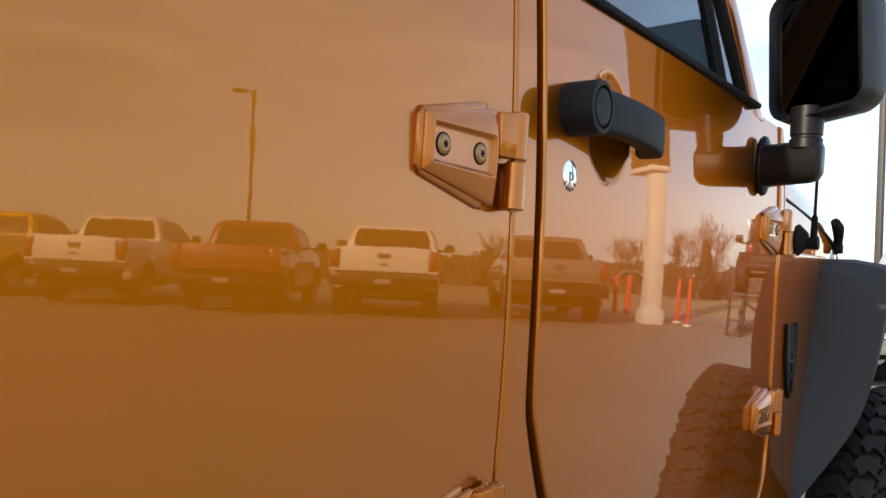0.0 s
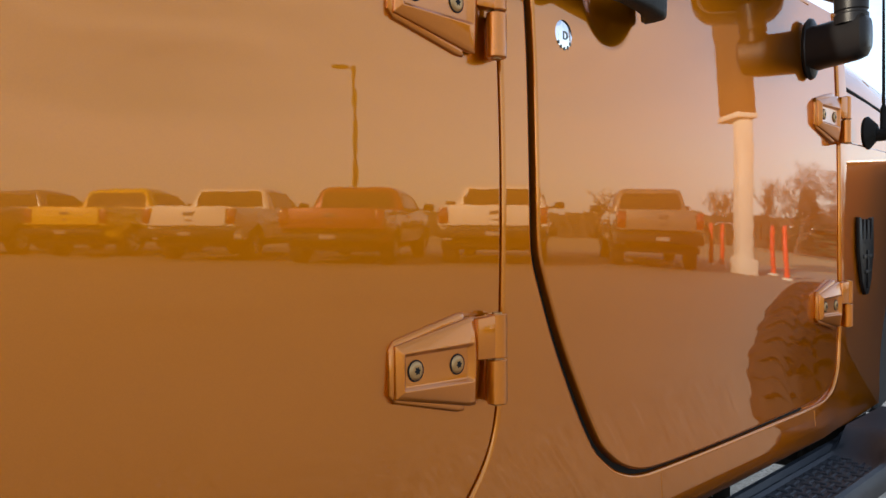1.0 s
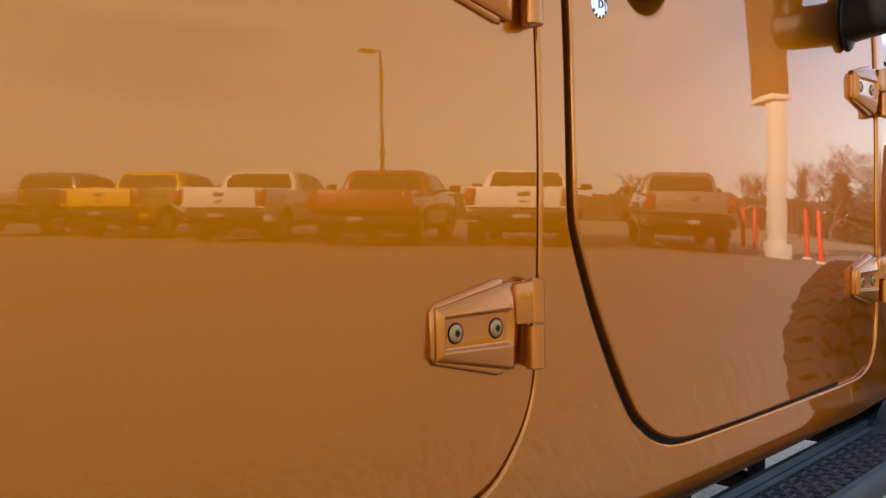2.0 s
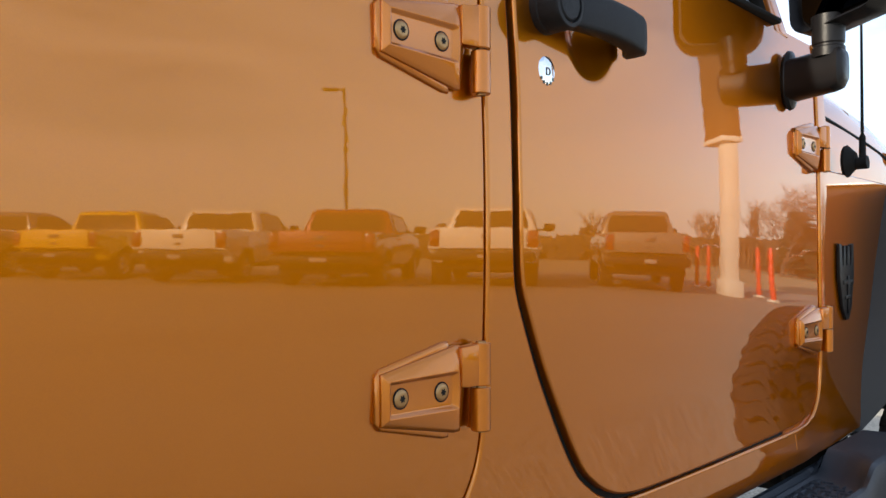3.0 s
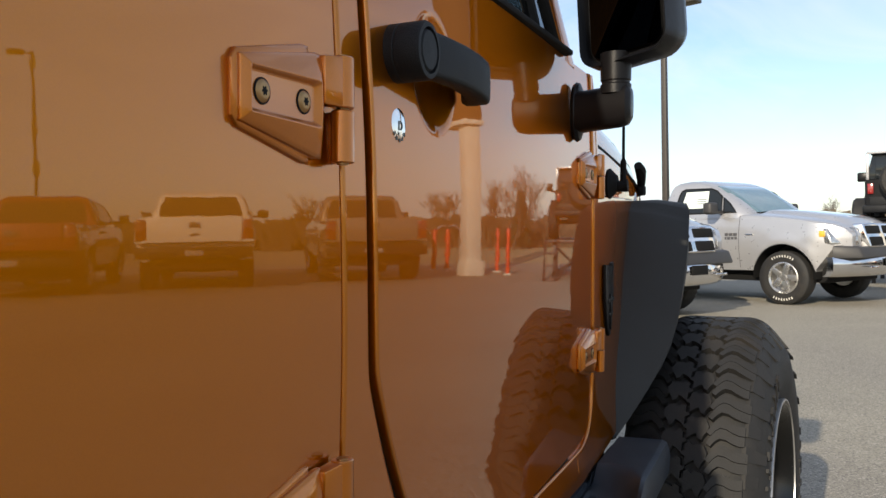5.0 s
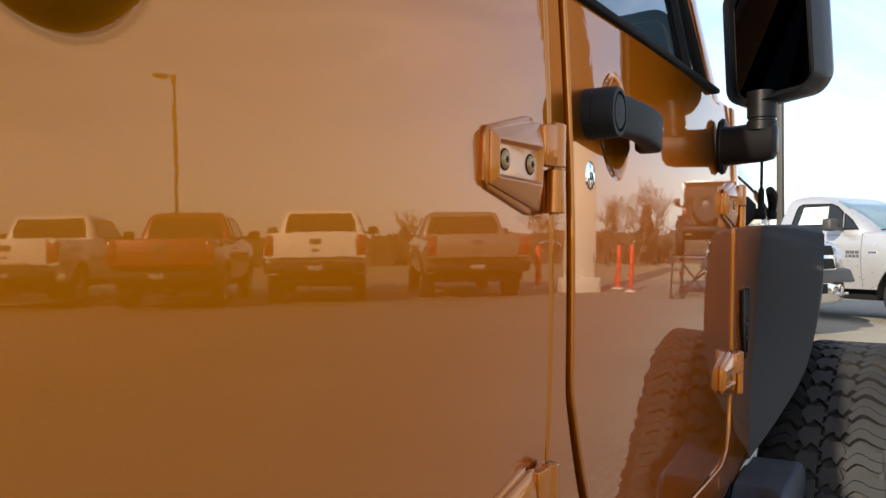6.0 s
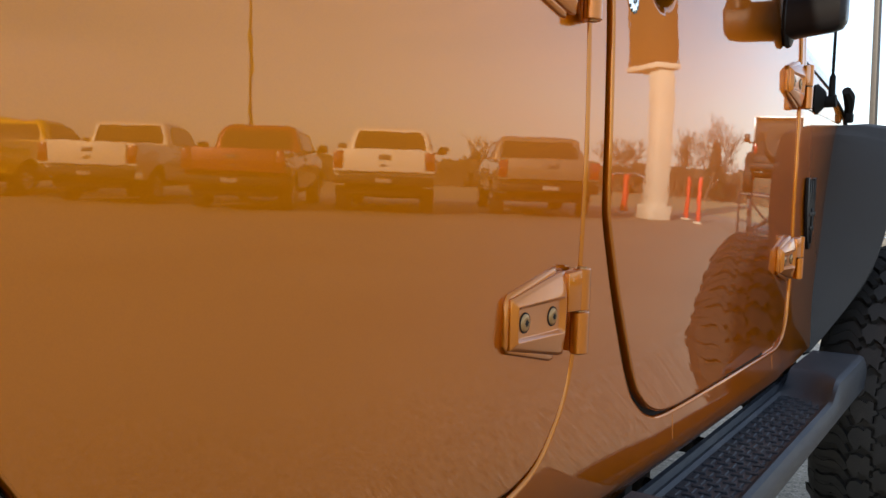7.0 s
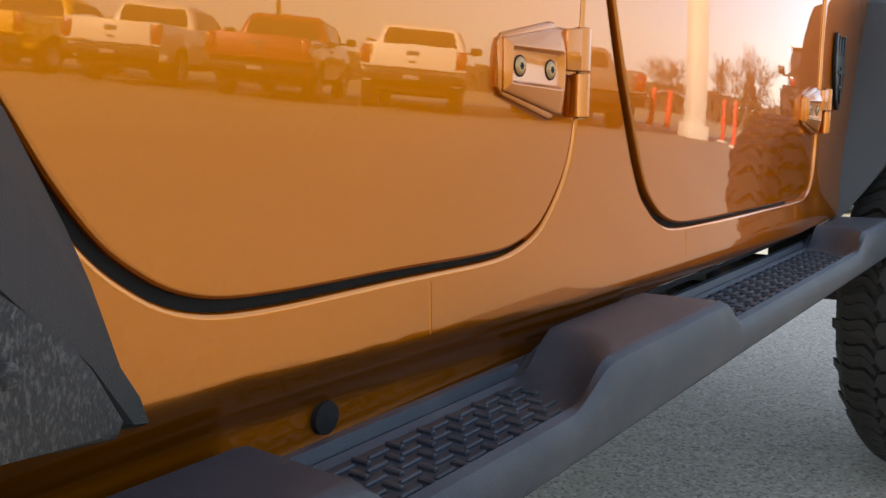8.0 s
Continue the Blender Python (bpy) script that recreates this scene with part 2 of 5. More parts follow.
def prism(bm, pts, place, a, b, bevel=0.0, seg=2):
    """A polygon of (u, v) points carried from a to b; place(u, v, w) gives the point."""
    lo = [bm.verts.new(place(u, v, a)) for u, v in pts]
    hi = [bm.verts.new(place(u, v, b)) for u, v in pts]
    n = len(pts)
    fs = [bm.faces.new(lo), bm.faces.new(hi[::-1])]
    for i in range(n):
        fs.append(bm.faces.new((lo[i], hi[i], hi[(i + 1) % n], lo[(i + 1) % n])))
    if bevel:
        es = list({e for f in fs[:2] for e in f.edges})
        bmesh.ops.bevel(bm, geom=es, offset=bevel, segments=seg, profile=0.5, affect="EDGES")
    return bm


def rod(bm, a, b, r0, r1=None, n=12, caps=True):
    a, b = Vector(a), Vector(b)
    r1 = r0 if r1 is None else r1
    q = (b - a).to_track_quat("Z", "Y")
    rings = []
    for p, r in ((a, r0), (b, r1)):
        rings.append([bm.verts.new(p + q @ Vector((r * math.cos(2 * math.pi * i / n), r * math.sin(2 * math.pi * i / n), 0))) for i in range(n)])
    for i in range(n):
        bm.faces.new((rings[0][i], rings[0][(i + 1) % n], rings[1][(i + 1) % n], rings[1][i]))
    if caps:
        bm.faces.new(rings[0][::-1])
        bm.faces.new(rings[1])
    return bm


def tube(bm, pts, r, n=8):
    pts = [Vector(p) for p in pts]
    rings = []
    for k, p in enumerate(pts):
        d = (pts[min(k + 1, len(pts) - 1)] - pts[max(k - 1, 0)]).normalized()
        q = d.to_track_quat("Z", "Y")
        rr = r[k] if isinstance(r, (list, tuple)) else r
        rings.append([bm.verts.new(p + q @ Vector((rr * math.cos(2 * math.pi * i / n), rr * math.sin(2 * math.pi * i / n), 0))) for i in range(n)])
    for k in range(len(rings) - 1):
        for i in range(n):
            bm.faces.new((rings[k][i], rings[k][(i + 1) % n], rings[k + 1][(i + 1) % n], rings[k + 1][i]))
    bm.faces.new(rings[0][::-1])
    bm.faces.new(rings[-1])
    return bm


def lathe(bm, profile, n, m=None, closed=True):
    """A profile of (radius, height) turned round the local y axis."""
    m = m or Matrix()
    rings = [[bm.verts.new(m @ Vector((r * math.cos(2 * math.pi * i / n), h, r * math.sin(2 * math.pi * i / n)))) for i in range(n)] for r, h in profile]
    k = len(rings)
    for j in range(k if closed else k - 1):
        p, q = rings[j], rings[(j + 1) % k]
        for i in range(n):
            bm.faces.new((p[i], p[(i + 1) % n], q[(i + 1) % n], q[i]))
    return bm


def loft(bm, sections, closed=True, caps=True):
    """Skins a list of sections, each a list of points of the same length."""
    rings = [[bm.verts.new(p) for p in s] for s in sections]
    n = len(rings[0])
    for a, b in zip(rings, rings[1:]):
        for i in range(n if closed else n - 1):
            bm.faces.new((a[i], a[(i + 1) % n], b[(i + 1) % n], b[i]))
    if caps and closed:
        bm.faces.new(rings[0][::-1])
        bm.faces.new(rings[-1])
    return bm


def spline(pts, step=0.008):
    """A smooth line through points of any number of values, cut into short steps."""
    out = []
    n = len(pts)
    P = [np.array(p, float) for p in pts]
    for i in range(n - 1):
        p0, p1, p2, p3 = P[max(i - 1, 0)], P[i], P[i + 1], P[min(i + 2, n - 1)]
        k = max(1, int(np.linalg.norm((p2 - p1)[:2]) / step))
        t1 = (p2 - p0) / 2 if i else (p2 - p1)
        t2 = (p3 - p1) / 2 if i < n - 2 else (p2 - p1)
        lim = np.linalg.norm(p2 - p1)
        t1 = t1 * min(1.0, lim / max(np.linalg.norm(t1), 1e-9))
        t2 = t2 * min(1.0, lim / max(np.linalg.norm(t2), 1e-9))
        for j in range(k):
            t = j / k
            out.append((2 * t**3 - 3 * t**2 + 1) * p1 + (t**3 - 2 * t**2 + t) * t1 + (-2 * t**3 + 3 * t**2) * p2 + (t**3 - t**2) * t2)
    out.append(P[-1])
    return out


# ---- the copper off-roader: shape of its side ----
def ease(t):
    t = min(1.0, max(0.0, t))
    return t * t * (3 - 2 * t)


def cowl_in(x):
    """The cowl stands in a little, flush with the front edge of the door."""
    return 0.006 * ease((x - 0.87) / 0.11)


def side_y(x, z):
    """Depth of the body side: slightly barrelled, tucked under at the sill, narrowing towards the front."""
    y = -0.004 + 0.135 * max(0.0, 1.04 - z) ** 2 + 0.055 * max(0.0, z - 1.02) ** 2
    y += 0.046 * (z - 1.05) ** 2 - (0.0078 * x + 0.0027) * (z - 1.05)
    y += 0.055 * max(0.0, x - 1.02) + 0.085 * 0.5 * (x - 0.2 + math.sqrt((x - 0.2) ** 2 + 0.02)) * 0.5 * (z - 0.98 - math.sqrt((z - 0.98) ** 2 + 0.003))
    u = max(0.0, 0.82 - z)
    low = min(u, 0.135)
    y -= (0.66 + 0.10 * ease((x - 0.05) / 0.3)) * low * (low + 0.9 * (u - low))
    y += cowl_in(x)
    d = max(0.0, float(np.interp(x, (-0.40, -0.15, 0.06, 0.41, 1.05), (0.705, 0.691, 0.679, 0.670, 0.662))) - z)
    y += 0.62 * min(0.036, d) - 0.06 * max(0.0, d - 0.042)
    return y


def bulge(x):
    """The doors bulge very slightly along their length."""
    if x > 0.03:
        u = x - 0.2863
        return 0.0252 * u**2 + 0.0481 * u**3 - 0.0590 * u**4 - 0.005
    u = max(x, -0.55) + 0.2442
    slope = 2 * 0.0103 * u - 3 * 0.0496 * u**2 - 4 * 0.0050 * u**3
    return 0.0103 * u**2 - 0.0496 * u**3 - 0.0050 * u**4 + min(0.0, x + 0.55) * slope


def rear_y(x, z):
    """The rear door's side, with the scoop behind its handle."""
    q = math.hypot((x + 0.515) / 0.055, (z - 1.291) / 0.062)
    return side_y(x, z) + bulge(x) + (0.012 * (1 - q**4) ** 2 if q < 1 else 0.0)


def door_y(x, z):
    """The front door's side, with the scoop behind its handle."""
    q = math.hypot((x - 0.200) / 0.055, (z - 1.268) / 0.062)
    return side_y(x, z) - cowl_in(x) + bulge(x) + (0.011 * (1 - q**4) ** 2 if q < 1 else 0.0)


def panel(name, outline, surf, mat, parent, cuts_z, cuts_x=(), r=0.003, depth=0.014, label=""):
    """A body panel of that outline of (x, z) points on the surface surf, with rounded edges turned inwards."""
    P = [np.array(p[:2], float) for p in outline]
    area = sum(a[0] * b[1] - a[1] * b[0] for a, b in zip(P, P[1:] + P[:1]))
    if area < 0:
        P = P[::-1]
    n = len(P)
    N = []
    for i in range(n):
        d = P[(i + 1) % n] - P[i - 1]
        d = d / max(np.linalg.norm(d), 1e-9)
        N.append(np.array((d[1], -d[0])))
    bm = B()
    bm.faces.new([bm.verts.new((p[0] - r * o[0], 0, p[1] - r * o[1])) for p, o in zip(P, N)])
    def apart(cuts):
        out = []
        for c in sorted(cuts):
            if not out or c - out[-1] > 0.0015:
                out.append(c)
        return out

    for z in apart(cuts_z):
        bmesh.ops.bisect_plane(bm, geom=bm.verts[:] + bm.edges[:] + bm.faces[:], plane_co=(0, 0, z), plane_no=(0, 0, 1))
    for x in apart(cuts_x):
        bmesh.ops.bisect_plane(bm, geom=bm.verts[:] + bm.edges[:] + bm.faces[:], plane_co=(x, 0, 0), plane_no=(1, 0, 0))
    bmesh.ops.triangulate(bm, faces=bm.faces[:])
    bm.verts.index_update()
    e = 0.003

    def normal(x, z):
        return Vector(((surf(x + e, z) - surf(x - e, z)) / (2 * e), -1, (surf(x, z + e) - surf(x, z - e)) / (2 * e))).normalized()

    verts = [(v.co.x, surf(v.co.x, v.co.z), v.co.z) for v in bm.verts]
    norms = [normal(v.co.x, v.co.z) for v in bm.verts]
    faces = [[v.index for v in f.verts] for f in bm.faces]
    bm.free()
    rings = []
    for ang in (0, 22, 45, 68, 90, None):
        ring = []
        for p, o in zip(P, N):
            a = radians(90 if ang is None else ang)
            x, z = p[0] - r * o[0] * (1 - math.sin(a)), p[1] - r * o[1] * (1 - math.sin(a))
            y = surf(p[0], p[1]) + (depth if ang is None else r * (1 - math.cos(a)))
            ring.append(len(verts))
            verts.append((x, y, z))
            norms.append((normal(p[0], p[1]) * math.cos(a) + Vector((o[0], 0, o[1])) * math.sin(a)).normalized())
        rings.append(ring)
    for a, b in zip(rings, rings[1:]):
        for i in range(n):
            faces.append([a[i], a[(i + 1) % n], b[(i + 1) % n], b[i]])
    good = []
    for f in faces:
        p0, p1, p2 = (Vector(verts[k]) for k in f[:3])
        g = (p1 - p0).cross(p2 - p0)
        w = sum((norms[k] for k in f), Vector())
        good.append(f if g.dot(w) >= 0 else f[::-1])
    turn = STANCE.to_3x3().inverted().transposed()
    verts = [tuple(STANCE @ Vector(v)) for v in verts]
    norms = [(turn @ v).normalized() for v in norms]
    me = bpy.data.meshes.new(name)
    me.from_pydata(verts, [], good)
    me.polygons.foreach_set("use_smooth", [True] * len(me.polygons))
    me.normals_split_custom_set_from_vertices([tuple(v) for v in norms])
    me.materials.append(mat)
    ob = new(name, me)
    ob.parent = parent
    if label:
        tagged(ob, label)
    return ob


def offset(line, side):
    """A line of (x, z, gap) points moved sideways by half the gap."""
    out = []
    n = len(line)
    for i in range(n):
        d = line[min(i + 1, n - 1)][:2] - line[max(i - 1, 0)][:2]
        d = d / max(np.linalg.norm(d), 1e-9)
        out.append(line[i][:2] + side * 0.5 * line[i][2] * np.array((d[1], -d[0])))
    return out


BELT = 1.388
# shut lines of the doors: x, z, gap
GAP_FRONT = spline([(0.050, BELT, .0055), (0.056, 1.26, .0055), (0.059, 1.18, .0055), (0.060, 1.09, .0055), (0.063, 0.998, .0055), (0.075, 0.964, .006), (0.106, 0.903, .0065),
                    (0.150, 0.835, .007), (0.190, 0.783, .0065), (0.212, 0.765, .006), (0.240, 0.748, .006), (0.276, 0.736, .006), (0.320, 0.731, .005), (0.430, 0.728, .0045), (0.640, 0.725, .004),
                    (0.870, 0.7235, .003), (0.945, 0.733, .003), (0.983, 0.762, .003), (0.996, 0.805, .003), (0.997, 0.88, .003), (0.995, BELT, .003)])
GAP_REAR = spline([(-0.86, BELT, .006), (-0.85, 1.27, .006), (-0.79, 1.16, .006), (-0.70, 1.05, .006), (-0.62, 0.968, .006), (-0.572, 0.907, .007), (-0.544, 0.863, .008), (-0.524, 0.830, .008),
                   (-0.503, 0.802, .008), (-0.485, 0.784, .008), (-0.455, 0.764, .008), (-0.420, 0.7535, .0075), (-0.366, 0.7495, .007), (-0.251, 0.748, .006), (-0.136, 0.7455, .005), (-0.086, 0.7485, .004),
                   (-0.043, 0.7625, .0035), (-0.012, 0.791, .0035), (0.005, 0.820, .0035), (0.012, 0.856, .004), (0.012, 0.96, .004), (0.012, 1.10, .004), (0.007, BELT, .004)])

jeep = thing("off_road_vehicle", Matrix(), "copper-orange metallic four-door off-road vehicle with black flares, lifted on mud tyres", "car")
RAKE["on"] = True

# door skins and body side
zs = [0.66 + 0.012 * i for i in range(62)]
panel("front_door", offset(GAP_FRONT, -1), door_y, COPPER, jeep, zs + [1.2033 + 0.0027 * i for i in range(49)], [0.142 + 0.0027 * i for i in range(44)] + [0.29 + 0.03 * i for i in range(24)], r=0.0035)
panel("rear_door", offset(GAP_REAR, -1), rear_y, COPPER, jeep, zs + [1.227 + 0.004 * i for i in range(33)], [-0.84 + 0.03 * i for i in range(28)] + [-0.5707 + 0.0041 * i for i in range(28)], r=0.0035)
body_line = [np.array((1.62, 1.165)), *[np.array(p) for p in ((1.44, 1.165), (1.06, 1.165), (1.045, 1.30), (1.02, BELT))]]
body_line += offset(GAP_FRONT, 1)[::-1] + offset(GAP_REAR, 1)[::-1]
body_line += [np.array(p) for p in ((-0.90, BELT), (-0.90, 1.22), (-0.84, 1.12), (-0.74, 1.02), (-0.66, 0.95), (-0.60, 0.86), (-0.575, 0.77), (-0.60, 0.71), (-0.78, 0.70), (-0.78, 0.612))]
body_line += [np.array((-0.78 + 0.05 * i, float(np.interp(-0.78 + 0.05 * i, (-0.10, 0.25, 1.22), (0.612, 0.655, 0.662))))) for i in range(1, 41)] + [np.array(p) for p in ((1.25, 0.66), (1.33, 0.78), (1.42, 0.92), (1.54, 1.10))]
panel("body_side", body_line, side_y, COPPER, jeep, [0.62 + 0.006 * i for i in range(19)] + [0.74 + 0.015 * i for i in range(44)], [-0.76 + 0.04 * i for i in range(58)], r=0.0048)


def ribbon(name, line, mat, inset, half, parent):
    """A strip on the bottom of a shut line."""
    bm = B()
    a = [bm.verts.new((p[0], side_y(p[0], p[1]) + inset, p[1])) for p in offset([np.array((q[0], q[1], half * 2)) for q in line], 1)]
    b = [bm.verts.new((p[0], side_y(p[0], p[1]) + inset, p[1])) for p in offset([np.array((q[0], q[1], half * 2)) for q in line], -1)]
    c = [bm.verts.new(v.co + Vector((0, 0.006, 0))) for v in a]
    d = [bm.verts.new(v.co + Vector((0, 0.006, 0))) for v in b]
    for i in range(len(a) - 1):
        bm.faces.new((a[i], a[i + 1], b[i + 1], b[i]))
        bm.faces.new((c[i], d[i], d[i + 1], c[i + 1]))
    return part(name, bm, mat, parent, "black rubber weather seal" if mat is SEAL else "")


front_dark = [q for q in GAP_FRONT if q[0] < 0.80]
front_light = [q for q in GAP_FRONT if q[0] >= 0.80]
rear_dark = [q for q in GAP_REAR if q[0] < -0.06]
rear_light = [q for q in GAP_REAR if q[0] >= -0.06]
ribbon("door_seal", front_dark, SEAL, 0.0055, 0.009, jeep)
ribbon("door_jamb", front_light, COPPER, 0.007, 0.012, jeep)
ribbon("door_seal", rear_dark, SEAL, 0.0090, 0.011, jeep)
ribbon("door_jamb", rear_light, COPPER, 0.007, 0.012, jeep)

# thin welded seams below the doors
for sx, z1 in ((-0.212, 0.742), (0.335, 0.727), (0.842, 0.720)):
    bm = B()
    zz = [z1 - 0.005 - (z1 - 0.695) * k / 6 for k in range(7)]
    rows_ = [[bm.verts.new((sx + dx, side_y(sx, z) - dy, z)) for z in zz] for dx, dy in ((-0.0016, 0.0), (0.0, 0.0006), (0.0016, 0.0))]
    for ra, rb in zip(rows_, rows_[1:]):
        for k in range(6):
            bm.faces.new((ra[k], ra[k + 1], rb[k + 1], rb[k]))
    part("body_seam", bm, COPPER, jeep)


# ---- hinges ----
def seat(x, z):
    """Where a hinge sits on the side, leaning with it."""
    return Matrix.Translation(STANCE @ Vector((x, side_y(x, z) + 0.001, z))) @ Matrix.Rotation(0.022, 4, "X")


def hinge(z0):
    """One strap hinge, its pin at x = 0, centred at z0 on the side."""
    h = new("hinge")
    h.parent = jeep

    def plate(name, pts, ya, yb, bevel, mat=HINGE, label=""):
        bm = B()
        prism(bm, pts, lambda u, v, w: Vector((u, w, v)), ya, yb, bevel, 3)
        return part(name, bm, mat, h, label)

    plate("base_plate", [(-0.130, -0.0265), (-0.136, -0.019), (-0.136, 0.019), (-0.130, 0.0270), (-0.052, 0.0450), (-0.043, 0.0450), (-0.043, -0.0450), (-0.052, -0.0450)], 0.004, -0.0070, 0.0045)
    # raised strap with a pocket for the screws; its face slopes down towards the thin end
    bm = B()
    outer = [(-0.132, -0.0225), (-0.132, 0.0225), (-0.040, 0.0405), (-0.031, 0.0405), (-0.025, 0.0), (-0.031, -0.0405), (-0.040, -0.0405)]
    top = [(-0.1300, -0.0200), (-0.1300, 0.0200), (-0.042, 0.0370), (-0.035, 0.0365), (-0.030, 0.0), (-0.035, -0.0365), (-0.042, -0.0370)]
    rim = [(-0.1265, -0.0160), (-0.1265, 0.0160), (-0.045, 0.0175), (-0.0395, 0.0165), (-0.039, 0.0), (-0.0395, -0.0165), (-0.045, -0.0175)]
    floor_ = [(-0.1225, -0.0130), (-0.1225, 0.0130), (-0.048, 0.0140), (-0.0450, 0.0130), (-0.0445, 0.0), (-0.0450, -0.0130), (-0.048, -0.0140)]

    def ht(u, lift):
        return -(0.0065 + lift * (0.80 + 0.20 * (u + 0.136) / 0.11))

    secs = [[(u, -0.005, v) for u, v in outer], [(u, ht(u, 0.0030), v) for u, v in outer], [(u, ht(u, 0.0060), v) for u, v in top],
            [(u, ht(u, 0.0110), v) for u, v in rim], [(u, ht(u, 0.0055), v) for u, v in floor_]]
    loft(bm, secs, True, False)
    bm.faces.new([bm.verts[:][-7 + k] for k in range(7)])
    es = [e for e in bm.edges if not e.is_boundary]
    bmesh.ops.bevel(bm, geom=es, offset=0.0011, segments=3, profile=0.5, affect="EDGES")
    part("strap", bm, HINGE, h)
    for sx in (-0.1105, -0.0590):
        bm = B()
        yb = ht(sx, 0.0055)
        m = Matrix.Translation((sx, yb, 0.0))
        lathe(bm, [(0.0001, 0.001), (0.0080, 0.001), (0.0081, -0.0008), (0.0072, -0.0020), (0.0055, -0.0027), (0.0042, -0.0028), (0.0001, -0.0028)], 28, m, False)
        part("screw", bm, SCREW, h, "star-socket steel screw")
        # Black star and ring: shade of the socket and groove, put in as colour.
        bm = B()
        star = []
        for k in range(24):
            rr = 0.0024 if (k // 2) % 2 else 0.0034
            star.append((sx + rr * math.cos(k * math.pi / 12), rr * math.sin(k * math.pi / 12)))
        prism(bm, star, lambda u, v, w: Vector((u, w, v)), yb - 0.0030, yb - 0.0020)
        part("socket_shade", bm, SEAL, h)
        bm = B()
        lathe(bm, [(0.0080, 0.0005), (0.0080, -0.0007), (0.0093, -0.0007), (0.0096, 0.0005)], 28, m, True)
        part("recess_shade", bm, SEAL, h)
    # knuckle in two halves on a pin
    c = (-0.0085, -0.0165)
    for a, b_ in ((0.0012, 0.0420), (-0.0420, -0.0004)):
        bm = B()
        prof = [(0.0001, a), (0.0092, a), (0.0103, a + 0.0010), (0.0103, b_ - 0.0010), (0.0092, b_), (0.0001, b_)]
        lathe(bm, prof, 32, Matrix.Translation((c[0], c[1], 0)) @ Matrix.Rotation(radians(90), 4, "X"), False)
        if a > 0:
            hexa(bm, [(-0.036, -0.0175, a), (-0.010, -0.0240, a), (-0.010, -0.008, a), (-0.036, -0.004, a)], [(-0.036, -0.0175, b_ - 0.003), (-0.010, -0.0240, b_), (-0.010, -0.008, b_), (-0.036, -0.004, b_ - 0.003)], 0.002)
        else:
            box(bm, -0.0085, 0.0005, -0.0165, 0.004, a, b_, 0.002)
        part("knuckle", bm, HINGE, h)
    bm = B()
    rod(bm, (c[0], c[1], -0.0432), (c[0], c[1], 0.0432), 0.0052, n=14)
    part("pin", bm, SCREW, h)
    h.matrix_world = seat(0, z0) @ Matrix.Diagonal((1, 0.88, 1, 1))
    return h


RAKE["on"] = False
h0 = hinge(1.2085)
for hx, hz in ((0.0, 0.902), (1.0, 1.1960), (1.0, 0.8770)):
    copy_thing(h0, seat(hx, hz))
RAKE["on"] = True

# ---- door handle, lock, badge ----
handle = new("door_handle")
handle.parent = jeep
bm = B()
m = Matrix.Translation((0.110, 0.004, 1.272))
lathe(bm, [(0.0001, 0.0), (0.0262, 0.0), (0.0262, -0.016), (0.0254, -0.017), (0.0262, -0.018), (0.0262, -0.039), (0.0245, -0.0425), (0.0205, -0.0430), (0.0200, -0.0385), (0.0001, -0.0385)], 40, m, False)
part("handle_housing", bm, PLASTIC, handle)
bm = B()
lathe(bm, [(0.0001, -0.035), (0.0180, -0.035), (0.0180, -0.0415), (0.0165, -0.043), (0.0001, -0.0435)], 32, m, False)
part("push_button", bm, PLASTIC, handle, "round black push button")
bm = B()
secs = []
for x, zc, hz, y0, y1 in ((0.116, 1.273, 0.021, -0.012, -0.034), (0.150, 1.272, 0.0205, -0.020, -0.040), (0.190, 1.270, 0.020, -0.024, -0.046), (0.225, 1.267, 0.0205, -0.024, -0.048), (0.250, 1.264, 0.0210, -0.021, -0.047), (0.262, 1.262, 0.0205, -0.012, -0.044), (0.265, 1.262, 0.018, -0.008, -0.041)):
    sec = []
    for k in range(16):
        a = 2 * math.pi * k / 16
        cx, cz = math.cos(a), math.sin(a)
        sx_ = math.copysign(abs(cx) ** 0.32, cx)
        sz_ = math.copysign(abs(cz) ** 0.32, cz)
        sec.append((x, (y0 + y1) / 2 + sx_ * (y0 - y1) / 2, zc + sz_ * hz))
    secs.append(sec)
loft(bm, secs)
part("grip", bm, PLASTIC, handle, smooth=50)
copy_thing(handle, Matrix.Translation((-0.715, 0.006, 0.027)))
lock = new("door_lock")
lock.parent = jeep
bm = B()
ml = Matrix.Translation((0.112, side_y(0.112, 1.208), 1.208))
lathe(bm, [(0.0001, 0.002), (0.0172, 0.002), (0.0172, -0.002), (0.0160, -0.0042), (0.0120, -0.0052), (0.0001, -0.0055)], 36, ml, False)
part("lock_cap", bm, CHROME, lock, "round chrome lock cap")
cu = bpy.data.curves.new("letter", "FONT")
cu.body, cu.size, cu.extrude, cu.align_x, cu.align_y = "D", 0.0125, 0.0003, "CENTER", "CENTER"
tmp = new("letter_tmp", cu)
me = bpy.data.meshes.new_from_object(tmp.evaluated_get(bpy.context.evaluated_depsgraph_get()))
bpy.data.objects.remove(tmp)
me.materials.append(INK)
lt = new("lettering", me)
lt.parent = lock
lt.matrix_world = Matrix.Translation(STANCE @ (ml.translation + Vector((0.0015, -0.0058, 0.0)))) @ pose(0, 0, 0, 90, 0, 0)
bm = B()
